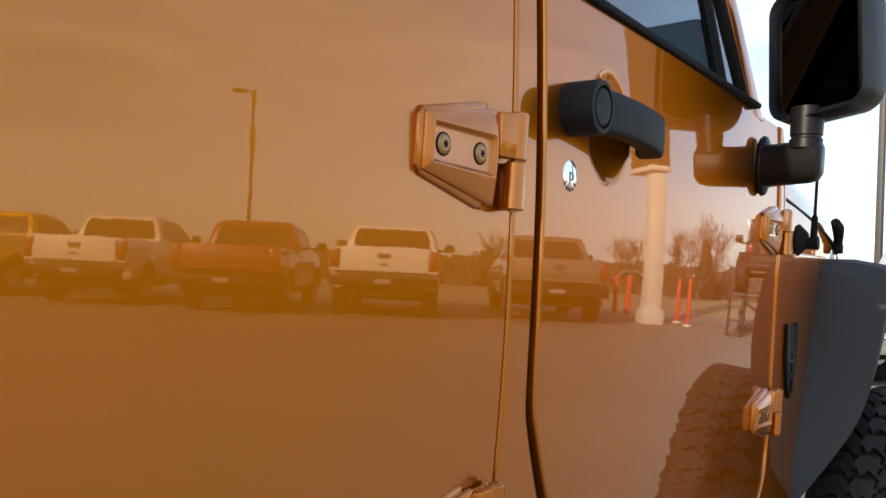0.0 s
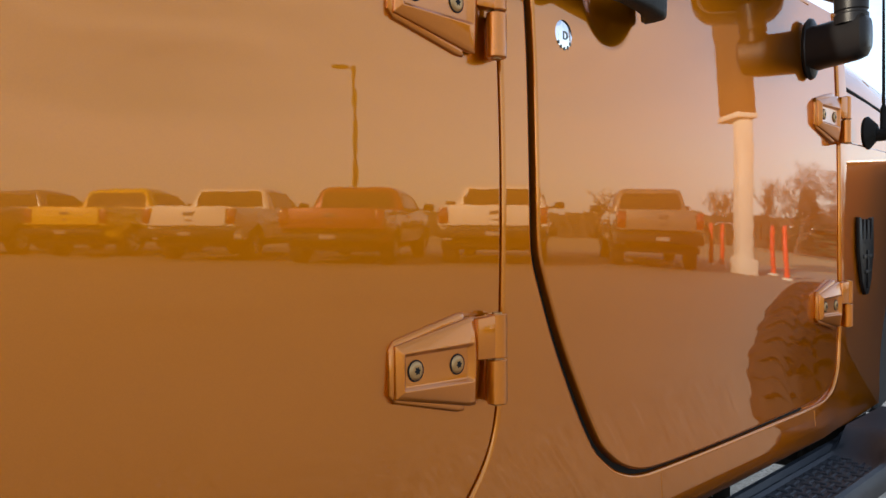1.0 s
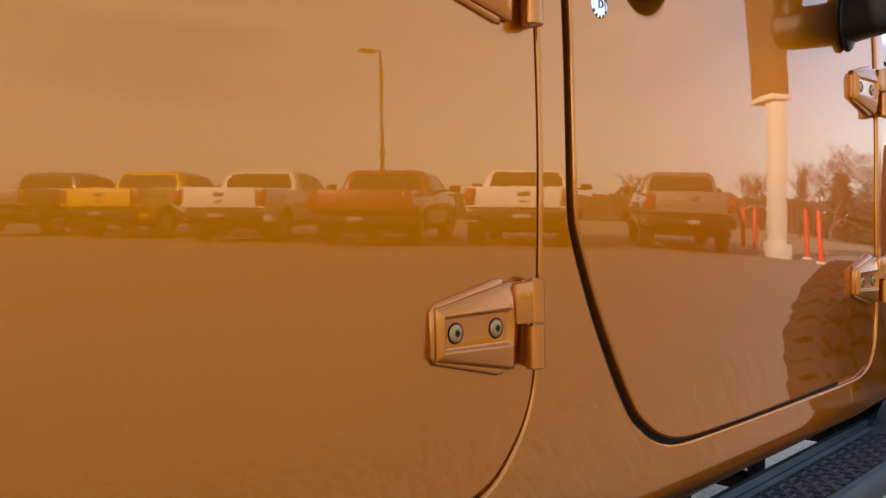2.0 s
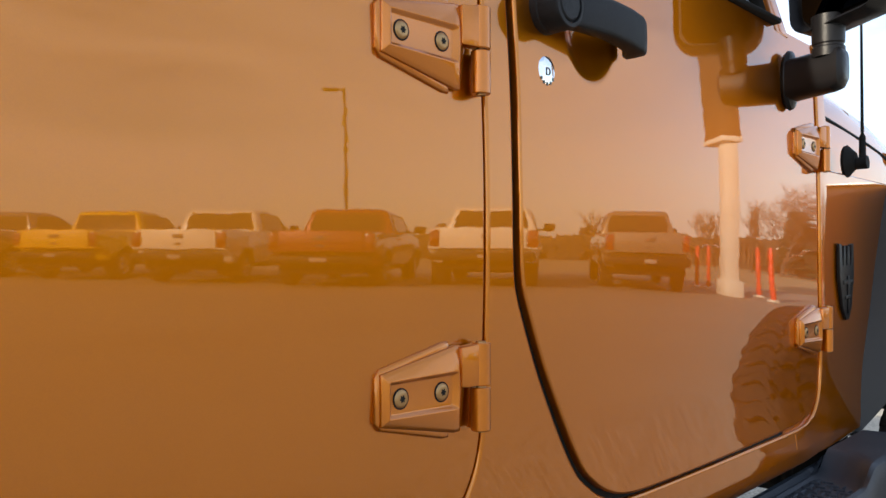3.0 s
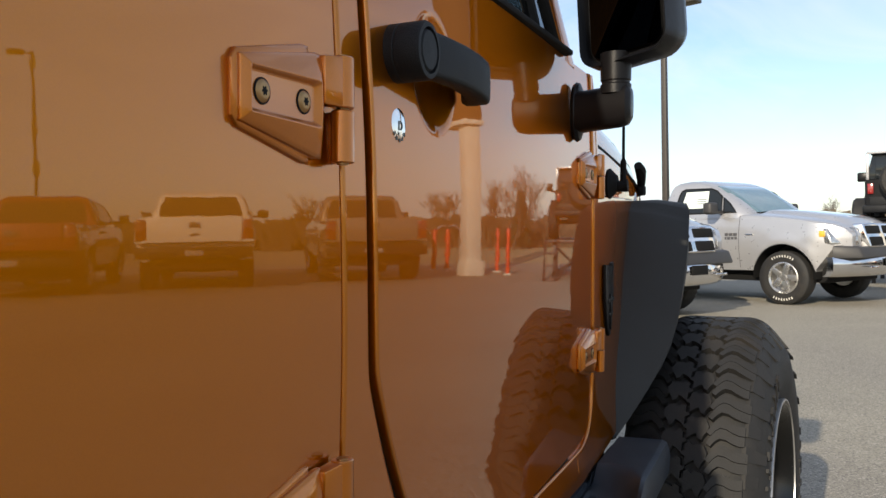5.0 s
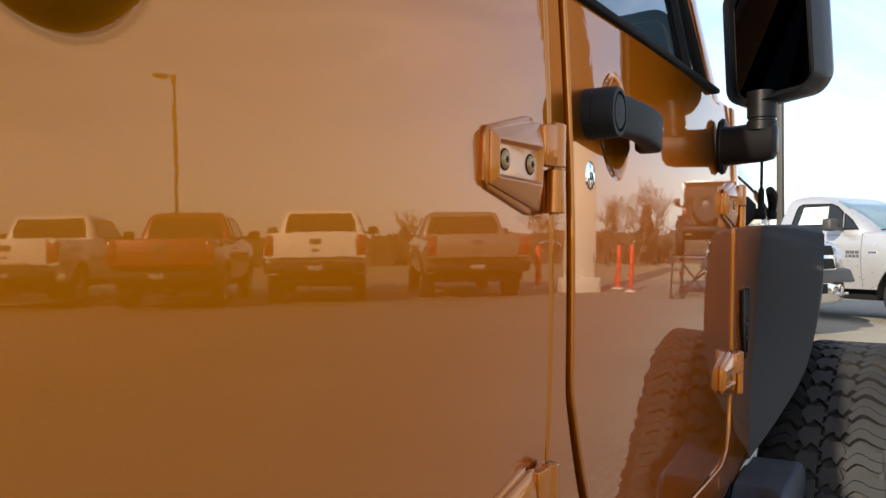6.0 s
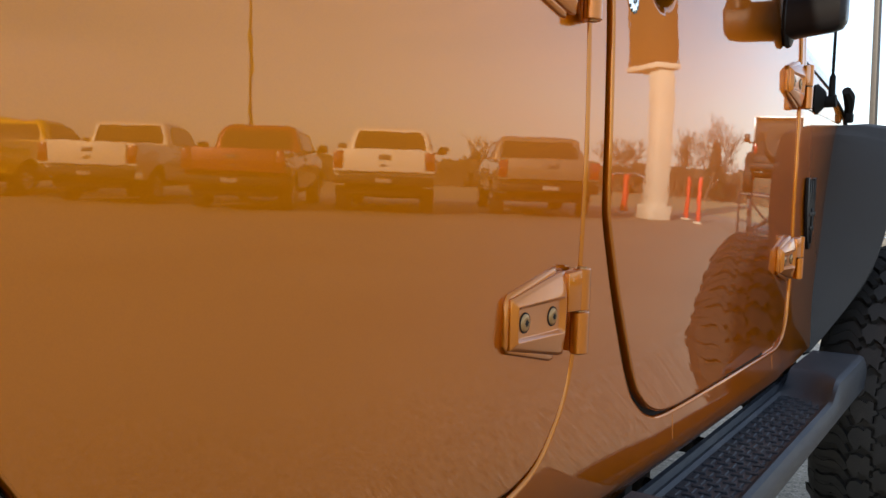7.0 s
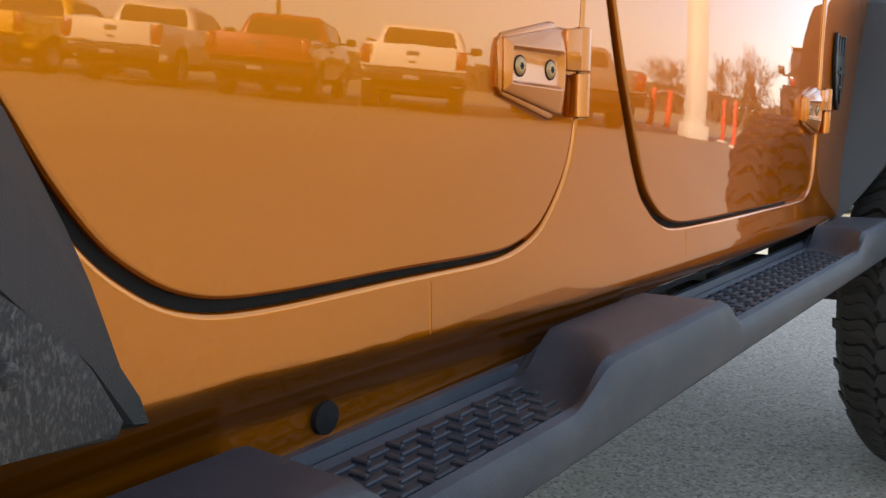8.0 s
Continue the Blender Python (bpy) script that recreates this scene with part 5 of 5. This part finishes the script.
        for k, (u0, u1, v0, v1) in enumerate(((3.66, 3.72, 1.03, 1.075), (3.735, 3.795, 1.03, 1.075), (3.81, 3.87, 1.03, 1.075), (3.66, 3.69, 0.975, 1.015), (3.705, 3.755, 0.975, 1.015), (3.77, 3.815, 0.975, 1.015), (3.83, 3.87, 0.975, 1.015), (4.02, 4.15, 1.04, 1.062))):
            bm = B()
            box(bm, u0, u1, -0.992, -0.97, v0, v1, 0.003, 1)
            part("side_badge", bm, TRIM if k < 7 else CHROME, t, "small plain badge bar")
    return t


def heading(x, y, dx, dy):
    return Matrix.Translation((x, y, 0)) @ Matrix.Rotation(math.atan2(dy, dx), 4, "Z")


# the row whose tails face the off-roader
HX, HY = 0.807, -0.591
ROW = ((13.17, -6.92, PEWTER, "pewter-brown pickup parked nose out, tail to the copper off-roader", 0.04),
       (10.56, -8.91, WHITE, "white pickup with a bright tailgate in the parked row", 0.10),
       (8.40, -10.71, REDPAINT, "red pickup parked between two white pickups", 0.0),
       (7.09, -13.38, WHITE, "white pickup with a dark tailgate handle beside a yellow pickup", 0.04),
       (5.86, -16.34, YELLOW, "yellow pickup parked in the row", 0.04),
       (4.35, -19.0, GREYPAINT, "grey pickup at the end of the parked row", 0.04))
for x, y, paint, label, lift in ROW:
    pickup("pickup_truck", paint, heading(x, y, HX, HY), label, "parked row of pickups", lift=lift)


def nose_at(x, y, dx, dy, back):
    d = Vector((dx, dy)).normalized()
    return heading(x - d.x * back, y - d.y * back, dx, dy)


pickup("pickup_truck", SILVER, nose_at(13.33, -0.78, -0.5, -0.866, 4.62), "silver regular-cab pickup with a paper price sheet in its window", "silver pickups", True, True)
pickup("pickup_truck", SILVER, nose_at(10.06, 0.75, -0.5, -0.866, 5.6), "silver pickup with a chrome grille standing nearer the off-roader", "silver pickups", True, False)


# ---- second off-roader, for the stand ----
def tall_off_roader(m, paint, label, lift=0.35, spare=True):
    t = thing("off_road_vehicle", m, label, "car")
    bm = B()
    prism(bm, [(0.0, 0.62), (0.75, 0.62), (0.85, 0.95), (1.55, 0.95), (1.75, 0.60), (3.0, 0.60), (3.15, 0.9), (3.2, 1.18), (3.0, 1.24), (2.55, 1.28), (0.0, 1.28)], lambda u, v, w: Vector((u, w, v + lift)), -0.78, 0.78, 0.03)
    part("body", bm, paint, t)
    bm = B()
    hexa(bm, [(0.0, -0.76, 1.28 + lift), (2.30, -0.76, 1.28 + lift), (2.30, 0.76, 1.28 + lift), (0.0, 0.76, 1.28 + lift)], [(0.05, -0.66, 1.80 + lift), (1.95, -0.66, 1.80 + lift), (1.95, 0.66, 1.80 + lift), (0.05, 0.66, 1.80 + lift)], 0.03)
    part("cabin", bm, DARKGLASS, t)
    bm = B()
    box(bm, 0.02, 2.0, -0.68, 0.68, 1.79 + lift, 1.86 + lift, 0.03)
    part("roof", bm, paint, t)
    for sgn in (-1, 1):
        bm = B()
        secs = []
        for x, z in ((2.15, 0.72), (2.25, 1.02), (2.42, 1.12), (3.1, 1.12), (3.35, 1.0)):
            secs.append([(x, sgn * 0.76, z + lift), (x, sgn * 1.02, z + lift - 0.01), (x, sgn * 1.02, z + lift - 0.07), (x, sgn * 0.76, z + lift - 0.05)])
        loft(bm, secs)
        part("fender", bm, paint, t)
        bm = B()
        box(bm, 2.02, 2.12, sgn * 1.02 - 0.11, sgn * 1.02 + 0.11, 1.36 + lift, 1.58 + lift, 0.03)
        box(bm, 2.05, 2.09, min(sgn * 0.74, sgn * 0.98), max(sgn * 0.74, sgn * 0.98), 1.33 + lift, 1.38 + lift)
        part("door_mirror", bm, GLOSSBLACK, t)
        bm = B()
        rod(bm, (3.16, sgn * 0.56, 1.02 + lift), (3.22, sgn * 0.56, 1.02 + lift), 0.10, n=20)
        part("headlamp", bm, LAMPCLEAR, t)
        for wx in (0.45, 2.75):
            bm = B()
            lathe(bm, [(0.22, -0.14), (0.30, -0.16), (0.42, -0.15), (0.46, -0.11), (0.46, 0.11), (0.42, 0.15), (0.30, 0.16), (0.22, 0.14)], 40, Matrix.Translation((wx, sgn * 0.86, 0.46)))
            wh = part("wheel", bm, RUBBER, t)
            bm = B()
            lathe(bm, [(0.0001, -0.10), (0.20, -0.12), (0.235, -0.14), (0.235, 0.14), (0.20, 0.12), (0.0001, 0.10)], 24, Matrix.Translation((wx, sgn * 0.86, 0.46)), False)
            part("rim", bm, BLACKRIM, wh)
    bm = B()
    for k in range(7):
        box(bm, 3.17, 3.215, -0.33 + 0.11 * k - 0.03, -0.33 + 0.11 * k + 0.03, 0.88 + lift, 1.12 + lift, 0.008)
    part("grille_slots", bm, SEAL, t)
    bm = B()
    box(bm, 3.2, 3.4, -0.85, 0.85, 0.62 + lift, 0.80 + lift, 0.03)
    part("front_bumper", bm, PLASTIC, t)
    bm = B()
    rod(bm, (0.45, -0.8, 0.46), (0.45, 0.8, 0.46), 0.05)
    rod(bm, (2.75, -0.8, 0.46), (2.75, 0.8, 0.46), 0.05)
    box(bm, 0.2, 3.0, -0.42, 0.42, 0.46, 0.64 + lift, 0.01)
    part("underframe", bm, STEEL, t)
    if spare:
        bm = B()
        lathe(bm, [(0.14, -0.10), (0.30, -0.14), (0.42, -0.13), (0.47, -0.08), (0.47, 0.08), (0.42, 0.13), (0.30, 0.14), (0.14, 0.10)], 36, Matrix.Translation((-0.16, 0.05, 1.25 + lift)) @ Matrix.Rotation(radians(90), 4, "Z"))
        sp = part("spare_wheel", bm, RUBBER, t)
        bm = B()
        lathe(bm, [(0.0001, -0.06), (0.06, -0.06), (0.15, -0.02), (0.15, 0.04), (0.0001, 0.06)], 24, Matrix.Translation((-0.16, 0.05, 1.25 + lift)) @ Matrix.Rotation(radians(90), 4, "Z"), False)
        part("spare_rim", bm, STEEL, sp)
        for sgn in (-1, 1):
            bm = B()
            box(bm, -0.05, 0.02, sgn * 0.68 - 0.05, sgn * 0.68 + 0.05, 0.98 + lift, 1.20 + lift, 0.01)
            part("tail_lamp", bm, LAMPRED, t)
        bm = B()
        box(bm, -0.22, 0.0, -0.80, 0.80, 0.58 + lift, 0.74 + lift, 0.03)
        part("rear_bumper", bm, PLASTIC, t)
        # Silver on the roof edge and rear posts is painted sun glint.
        bm = B()
        box(bm, -0.03, 0.05, -0.74, 0.74, 1.82 + lift, 1.87 + lift, 0.01)
        part("roof_edge_glint", bm, SILVER, t, "roof edge silvered for the sun glint on it")
        bm = B()
        box(bm, -0.012, 0.02, -0.60, 0.60, 1.30 + lift, 1.72 + lift, 0.01)
        part("rear_window", bm, DARKGLASS, t)
        bm = B()
        box(bm, -0.014, 0.02, -0.70, 0.70, 0.66 + lift, 0.92 + lift, 0.01)
        part("tailgate_cladding", bm, PLASTIC, t)
        for sgn in (-1, 1):
            bm = B()
            box(bm, -0.02, 0.06, sgn * 0.73 - 0.025, sgn * 0.73 + 0.025, 1.28 + lift, 1.84 + lift, 0.01)
            part("corner_post_glint", bm, SILVER, t, "corner post silvered for the sun glint on it")
    return t


# ---- display stand with a dark vehicle on it ----
SX, SY = 16.22, -2.45
DECK = 0.88
stand = thing("display_stand", heading(SX, SY, 0.983, -0.183), "dark steel display stand with braced legs and a ramp ladder", "display stand")
bm = B()
box(bm, -0.4, 3.4, -0.85, 0.85, DECK - 0.08, DECK, 0.01)
part("deck", bm, STEEL, stand)
for lx in (-0.3, 1.5, 3.3):
    for ly in (-0.78, 0.78):
        bm = B()
        box(bm, lx - 0.04, lx + 0.04, ly - 0.04, ly + 0.04, 0.0, DECK - 0.08, 0.004)
        part("leg", bm, STEEL, stand)
HI = DECK - 0.12
for a, b_ in (((-0.3, -0.78, 0.05), (-0.3, 0.2, HI)), ((-0.3, 0.2, 0.05), (-0.3, -0.78, HI)), ((-0.3, 0.2, 0.02), (-0.3, 0.2, HI)), ((-0.3, -0.78, HI), (1.5, -0.78, 0.05)), ((-0.3, -0.78, 0.05), (1.5, -0.78, HI)), ((-0.3, 0.78, 0.05), (1.5, 0.78, HI)), ((1.5, -0.78, 0.05), (1.5, 0.78, HI))):
    bm = B()
    rod(bm, a, b_, 0.028, n=8)
    part("brace", bm, STEEL, stand)
ladder = new("ladder")
ladder.parent = stand
LAD = ((-0.42, DECK), (-0.95, 0.02))
for ly in (-1.08, -0.70):
    bm = B()
    rod(bm, (LAD[0][0], ly, LAD[0][1]), (LAD[1][0], ly, LAD[1][1]), 0.035, n=8)
    part("rail", bm, STEEL, ladder)
for k in range(4):
    t_ = 0.03 + 0.30 * k
    lx, lz = (LAD[0][i] + (LAD[1][i] - LAD[0][i]) * t_ for i in (0, 1))
    bm = B()
    box(bm, lx - 0.07, lx + 0.07, -1.08, -0.70, lz - 0.03, lz + 0.01, 0.004)
    part("tread", bm, STEEL, ladder)
ladder.matrix_world = stand.matrix_world
tall_off_roader(heading(SX, SY, 0.983, -0.183) @ pose(0.1, 0, DECK) @ Matrix.Diagonal((1, 1, 0.88, 1)), GLOSSBLACK, "black off-road vehicle, posts silvered as sun glints, raised on steel stand", 0.0)

# ---- sign pylon and bollards ----
sign = thing("sign_pylon", Matrix.Translation((16.05, -5.99, 0)) @ Matrix.Rotation(radians(-52), 4, "Z"), "cream stucco sign column carrying a brown sign box", "sign")
bm = B()
box(bm, -0.21, 0.21, -0.21, 0.21, 0.35, 3.70, 0.015)
part("column", bm, STUCCO, sign)
bm = B()
box(bm, -0.29, 0.29, -0.29, 0.29, 0.0, 0.36, 0.02)
part("column_base", bm, STUCCO, sign)
bm = B()
box(bm, -0.26, 0.85, -0.30, 0.30, 3.70, 8.0, 0.03)
part("sign_box", bm, SIGNBROWN, sign)
bm = B()
box(bm, -0.29, 0.88, -0.33, 0.33, 3.63, 3.75, 0.01)
part("sign_trim", bm, STUCCO, sign, "cream trim round the bottom of the sign")
for k, (bx, by) in enumerate(((17.66, -5.69), (16.67, -5.01), (17.92, -7.82), (17.80, -7.38))):
    b0 = thing("bollard", Matrix.Translation((bx, by, 0)), "red painted steel bollard beside the sign column", "bollard", "red bollards")
    bm = B()
    lathe(bm, [(0.0001, 0.0), (0.065, 0.0), (0.065, -1.08), (0.055, -1.12), (0.03, -1.14), (0.0001, -1.145)], 18, Matrix.Rotation(radians(-90), 4, "X"), False)
    part("post", bm, BOLLARD, b0)
    bm = B()
    lathe(bm, [(0.0001, 0.0), (0.15, 0.0), (0.15, -0.03), (0.07, -0.05), (0.0001, -0.05)], 18, Matrix.Rotation(radians(-90), 4, "X"), False)
    part("footing", bm, STUCCO, b0)


# ---- light poles ----
def light_pole(x, y, h, turn, label, arms=1):
    t = thing("street_lamp", Matrix.Translation((x, y, 0)) @ Matrix.Rotation(radians(turn), 4, "Z"), label, "street lamp", "car park lamps")
    bm = B()
    box(bm, -0.22, 0.22, -0.22, 0.22, 0.0, 0.5, 0.03)
    part("footing", bm, STUCCO, t)
    bm = B()
    hexa(bm, [(-0.075, -0.075, 0.5), (0.075, -0.075, 0.5), (0.075, 0.075, 0.5), (-0.075, 0.075, 0.5)], [(-0.06, -0.06, h), (0.06, -0.06, h), (0.06, 0.06, h), (-0.06, 0.06, h)], 0.008)
    part("pole", bm, POLE, t)
    bm = B()
    box(bm, 0.05, 0.35, -0.03, 0.03, h - 0.16, h - 0.10, 0.005)
    part("arm", bm, POLE, t)
    bm = B()
    box(bm, 0.30, 0.95, -0.2, 0.2, h - 0.20, h - 0.04, 0.02)
    part("lamp_head", bm, POLE, t)
    return t


light_pole(21.0, 2.49, 7.0, 250, "dark bronze square car park lamp post behind the silver pickups")
light_pole(23.29, -27.51, 9.5, 200, "tall car park lamp post behind the parked row")


# ---- trees and far things ----
def bare_tree(x, y, h, seed, label):
    rnd = random.Random(seed)
    t = thing("tree", Matrix.Translation((x, y, -0.02)), label, "tree", "bare trees")
    bm = B()
    tw = B()

    def limb(p, d, length, r, depth):
        pts, rad = [p], [r]
        q = Vector(p)
        dd = Vector(d)
        for k in range(3):
            dd = (dd + Vector((rnd.uniform(-.28, .28), rnd.uniform(-.28, .28), rnd.uniform(-.02, .14)))).normalized()
            q = q + dd * length / 3
            pts.append(q.copy())
            rad.append(max(0.006, r * (1 - 0.24 * (k + 1))))
        tube(bm if depth < 2 else tw, pts, rad, 6 if depth < 2 else 3)
        if depth < 4:
            for k in range(5 if depth else 8):
                j = rnd.choice((1, 2, 3)) if depth else min(3, 1 + k // 2)
                side = Vector((rnd.uniform(-1, 1), rnd.uniform(-1, 1), rnd.uniform(0.1, 0.8))).normalized()
                limb(pts[j], (dd * 0.7 + side * 0.8).normalized(), length * rnd.uniform(0.5, 0.74), rad[j] * 0.50, depth + 1)

    limb(Vector((0, 0, 0)), Vector((0, 0, 1)), h * 0.38, h * 0.022, 0)
    part("trunk", bm, BARK, t)
    tagged(part("crown", tw, BARK, t, "crown of bare winter twigs"), kind="stuff")
    return t


def conifer(x, y, h, seed):
    rnd = random.Random(seed)
    t = thing("tree", Matrix.Translation((x, y, -0.02)), "dark green conifer with a ragged pointed crown", "tree")
    bm = B()
    rod(bm, (0, 0, 0), (0, 0, h * 0.95), h * 0.03, 0.01, 8)
    part("trunk", bm, BARK, t)
    bm = B()
    for k in range(520):
        z = h * rnd.uniform(0.06, 0.98)
        rr = (1 - z / h) ** 0.8 * h * 0.24 * rnd.uniform(0.5, 1.1)
        a = rnd.uniform(0, 2 * math.pi)
        c = Vector((rr * math.cos(a), rr * math.sin(a), z))
        d = Vector((math.cos(a), math.sin(a), rnd.uniform(-0.5, 0.1))) * h * rnd.uniform(0.05, 0.10)
        s = Vector((-math.sin(a), math.cos(a), rnd.uniform(-.3, .3))) * h * 0.03
        vs = [bm.verts.new(p) for p in (c - s, c + s, c + d, c + d * 0.5 + Vector((0, 0, h * 0.025)))]
        bm.faces.new((vs[0], vs[1], vs[2]))
        bm.faces.new((vs[0], vs[2], vs[3]))
        bm.faces.new((vs[1], vs[3], vs[2]))
    tagged(part("crown", bm, NEEDLE, t), kind="stuff")


TREES = ((37.0, -12.6, 4.4, 1), (38.0, -11.2, 5.2, 2), (40.0, -10.4, 4.8, 3), (42, -17, 4.2, 4), (50, -22, 5.0, 5), (36, -23, 4.0, 6), (52, -15, 6.0, 7))
for x, y, h, s in TREES:
    bare_tree(x, y, h, s, "bare winter tree with a spreading crown beyond the car park")
conifer(39.5, -11.0, 3.3, 11)
for k in range(7):
    bare_tree(70 + 5 * (k % 3), 1.0 + 5.2 * k - 10, 3.6 + 0.6 * (k * 7 % 3), 20 + k, "bare winter tree on the far side of the road")



def far_car(x, y, turn, paint, label):
    """A saloon far off across the road."""
    t = thing("parked_car", Matrix.Translation((x, y, -0.02)) @ Matrix.Rotation(radians(turn), 4, "Z"), label, "car", "cars far off")
    bm = B()
    prof = [(0.0, 0.35), (0.35, 0.30), (4.1, 0.30), (4.5, 0.42), (4.45, 0.72), (3.5, 0.92), (0.9, 0.95), (0.05, 0.90)]
    prism(bm, prof, lambda u, v, w: Vector((u, w * (1 - 0.12 * max(0.0, v - 0.7)), v)), -0.88, 0.88, 0.08, 3)
    part("body", bm, paint, t, smooth=50)
    bm = B()
    hexa(bm, [(0.75, -0.80, 0.92), (3.45, -0.80, 0.90), (3.45, 0.80, 0.90), (0.75, 0.80, 0.92)], [(1.35, -0.62, 1.42), (2.60, -0.62, 1.44), (2.60, 0.62, 1.44), (1.35, 0.62, 1.42)], 0.10, 3)
    part("roof", bm, paint, t, smooth=50)
    for sgn in (-1, 1):
        bm = B()
        prism(bm, [(1.05, 0.97), (3.05, 0.97), (2.50, 1.35), (1.45, 1.35)], lambda u, v, w: Vector((u, sgn * (0.80 - 0.36 * (v - 0.92) + w), v)), 0.012, -0.02)
        part("side_window", bm, DARKGLASS, t)
        for wx in (0.85, 3.60):
            bm = B()
            lathe(bm, [(0.0001, -0.09), (0.24, -0.09), (0.32, -0.07), (0.32, 0.07), (0.24, 0.09), (0.0001, 0.09)], 20, Matrix.Translation((wx, sgn * 0.80, 0.32)), False)
            part("wheel", bm, RUBBER, t)


for x, y, turn, paint, label in ((47, -30.5, 62, GREYPAINT, "grey saloon parked far off beside the road"), (40.5, -33.5, 58, WHITE, "white saloon far off at the verge"), (47.5, -22.0, 66, SILVER, "silver saloon far off beside the road"), (52.5, -17.2, 70, WHITE, "white saloon far off by the bare trees")):
    far_car(x, y, turn, paint, label)

rnd = random.Random(9)
bm = B()
for k in range(1500):
    a = rnd.uniform(-75, 25)
    d = rnd.uniform(62, 80)
    c = Vector((d * math.cos(radians(a)), d * math.sin(radians(a)), -0.02))
    hgt = rnd.uniform(0.8, 2.6)
    w_ = rnd.uniform(0.6, 1.6)
    tdir = Vector((math.sin(radians(a)), -math.cos(radians(a)), 0))
    vs = [bm.verts.new(p) for p in (c - tdir * w_, c + tdir * w_, c + tdir * w_ * 0.5 + Vector((0, 0, hgt)), c - tdir * w_ * 0.3 + Vector((0.3, 0, hgt * 0.9)))]
    bm.faces.new(vs)
for k in range(1300):
    a = rnd.uniform(-60, -6)
    d = rnd.uniform(44, 54)
    c = Vector((d * math.cos(radians(a)), d * math.sin(radians(a)), -0.02))
    hgt = rnd.uniform(0.5, 1.2 + 1.1 * (0.5 + 0.5 * math.sin(a * 0.9)) * rnd.random())
    w_ = rnd.uniform(0.08, 0.32)
    tdir = Vector((math.sin(radians(a)), -math.cos(radians(a)), 0))
    lean_ = rnd.uniform(-0.3, 0.3)
    vs = [bm.verts.new(p) for p in (c - tdir * w_, c + tdir * w_, c + tdir * (w_ * 0.4 + lean_) + Vector((0, 0, hgt)), c + tdir * (lean_ - w_ * 0.3) + Vector((0.2, 0, hgt * 0.85)))]
    bm.faces.new(vs)
tagged(part("brush", bm, HEDGE, smooth=0), "dry brown brush along the far edge of the grass", "bushes", kind="stuff")
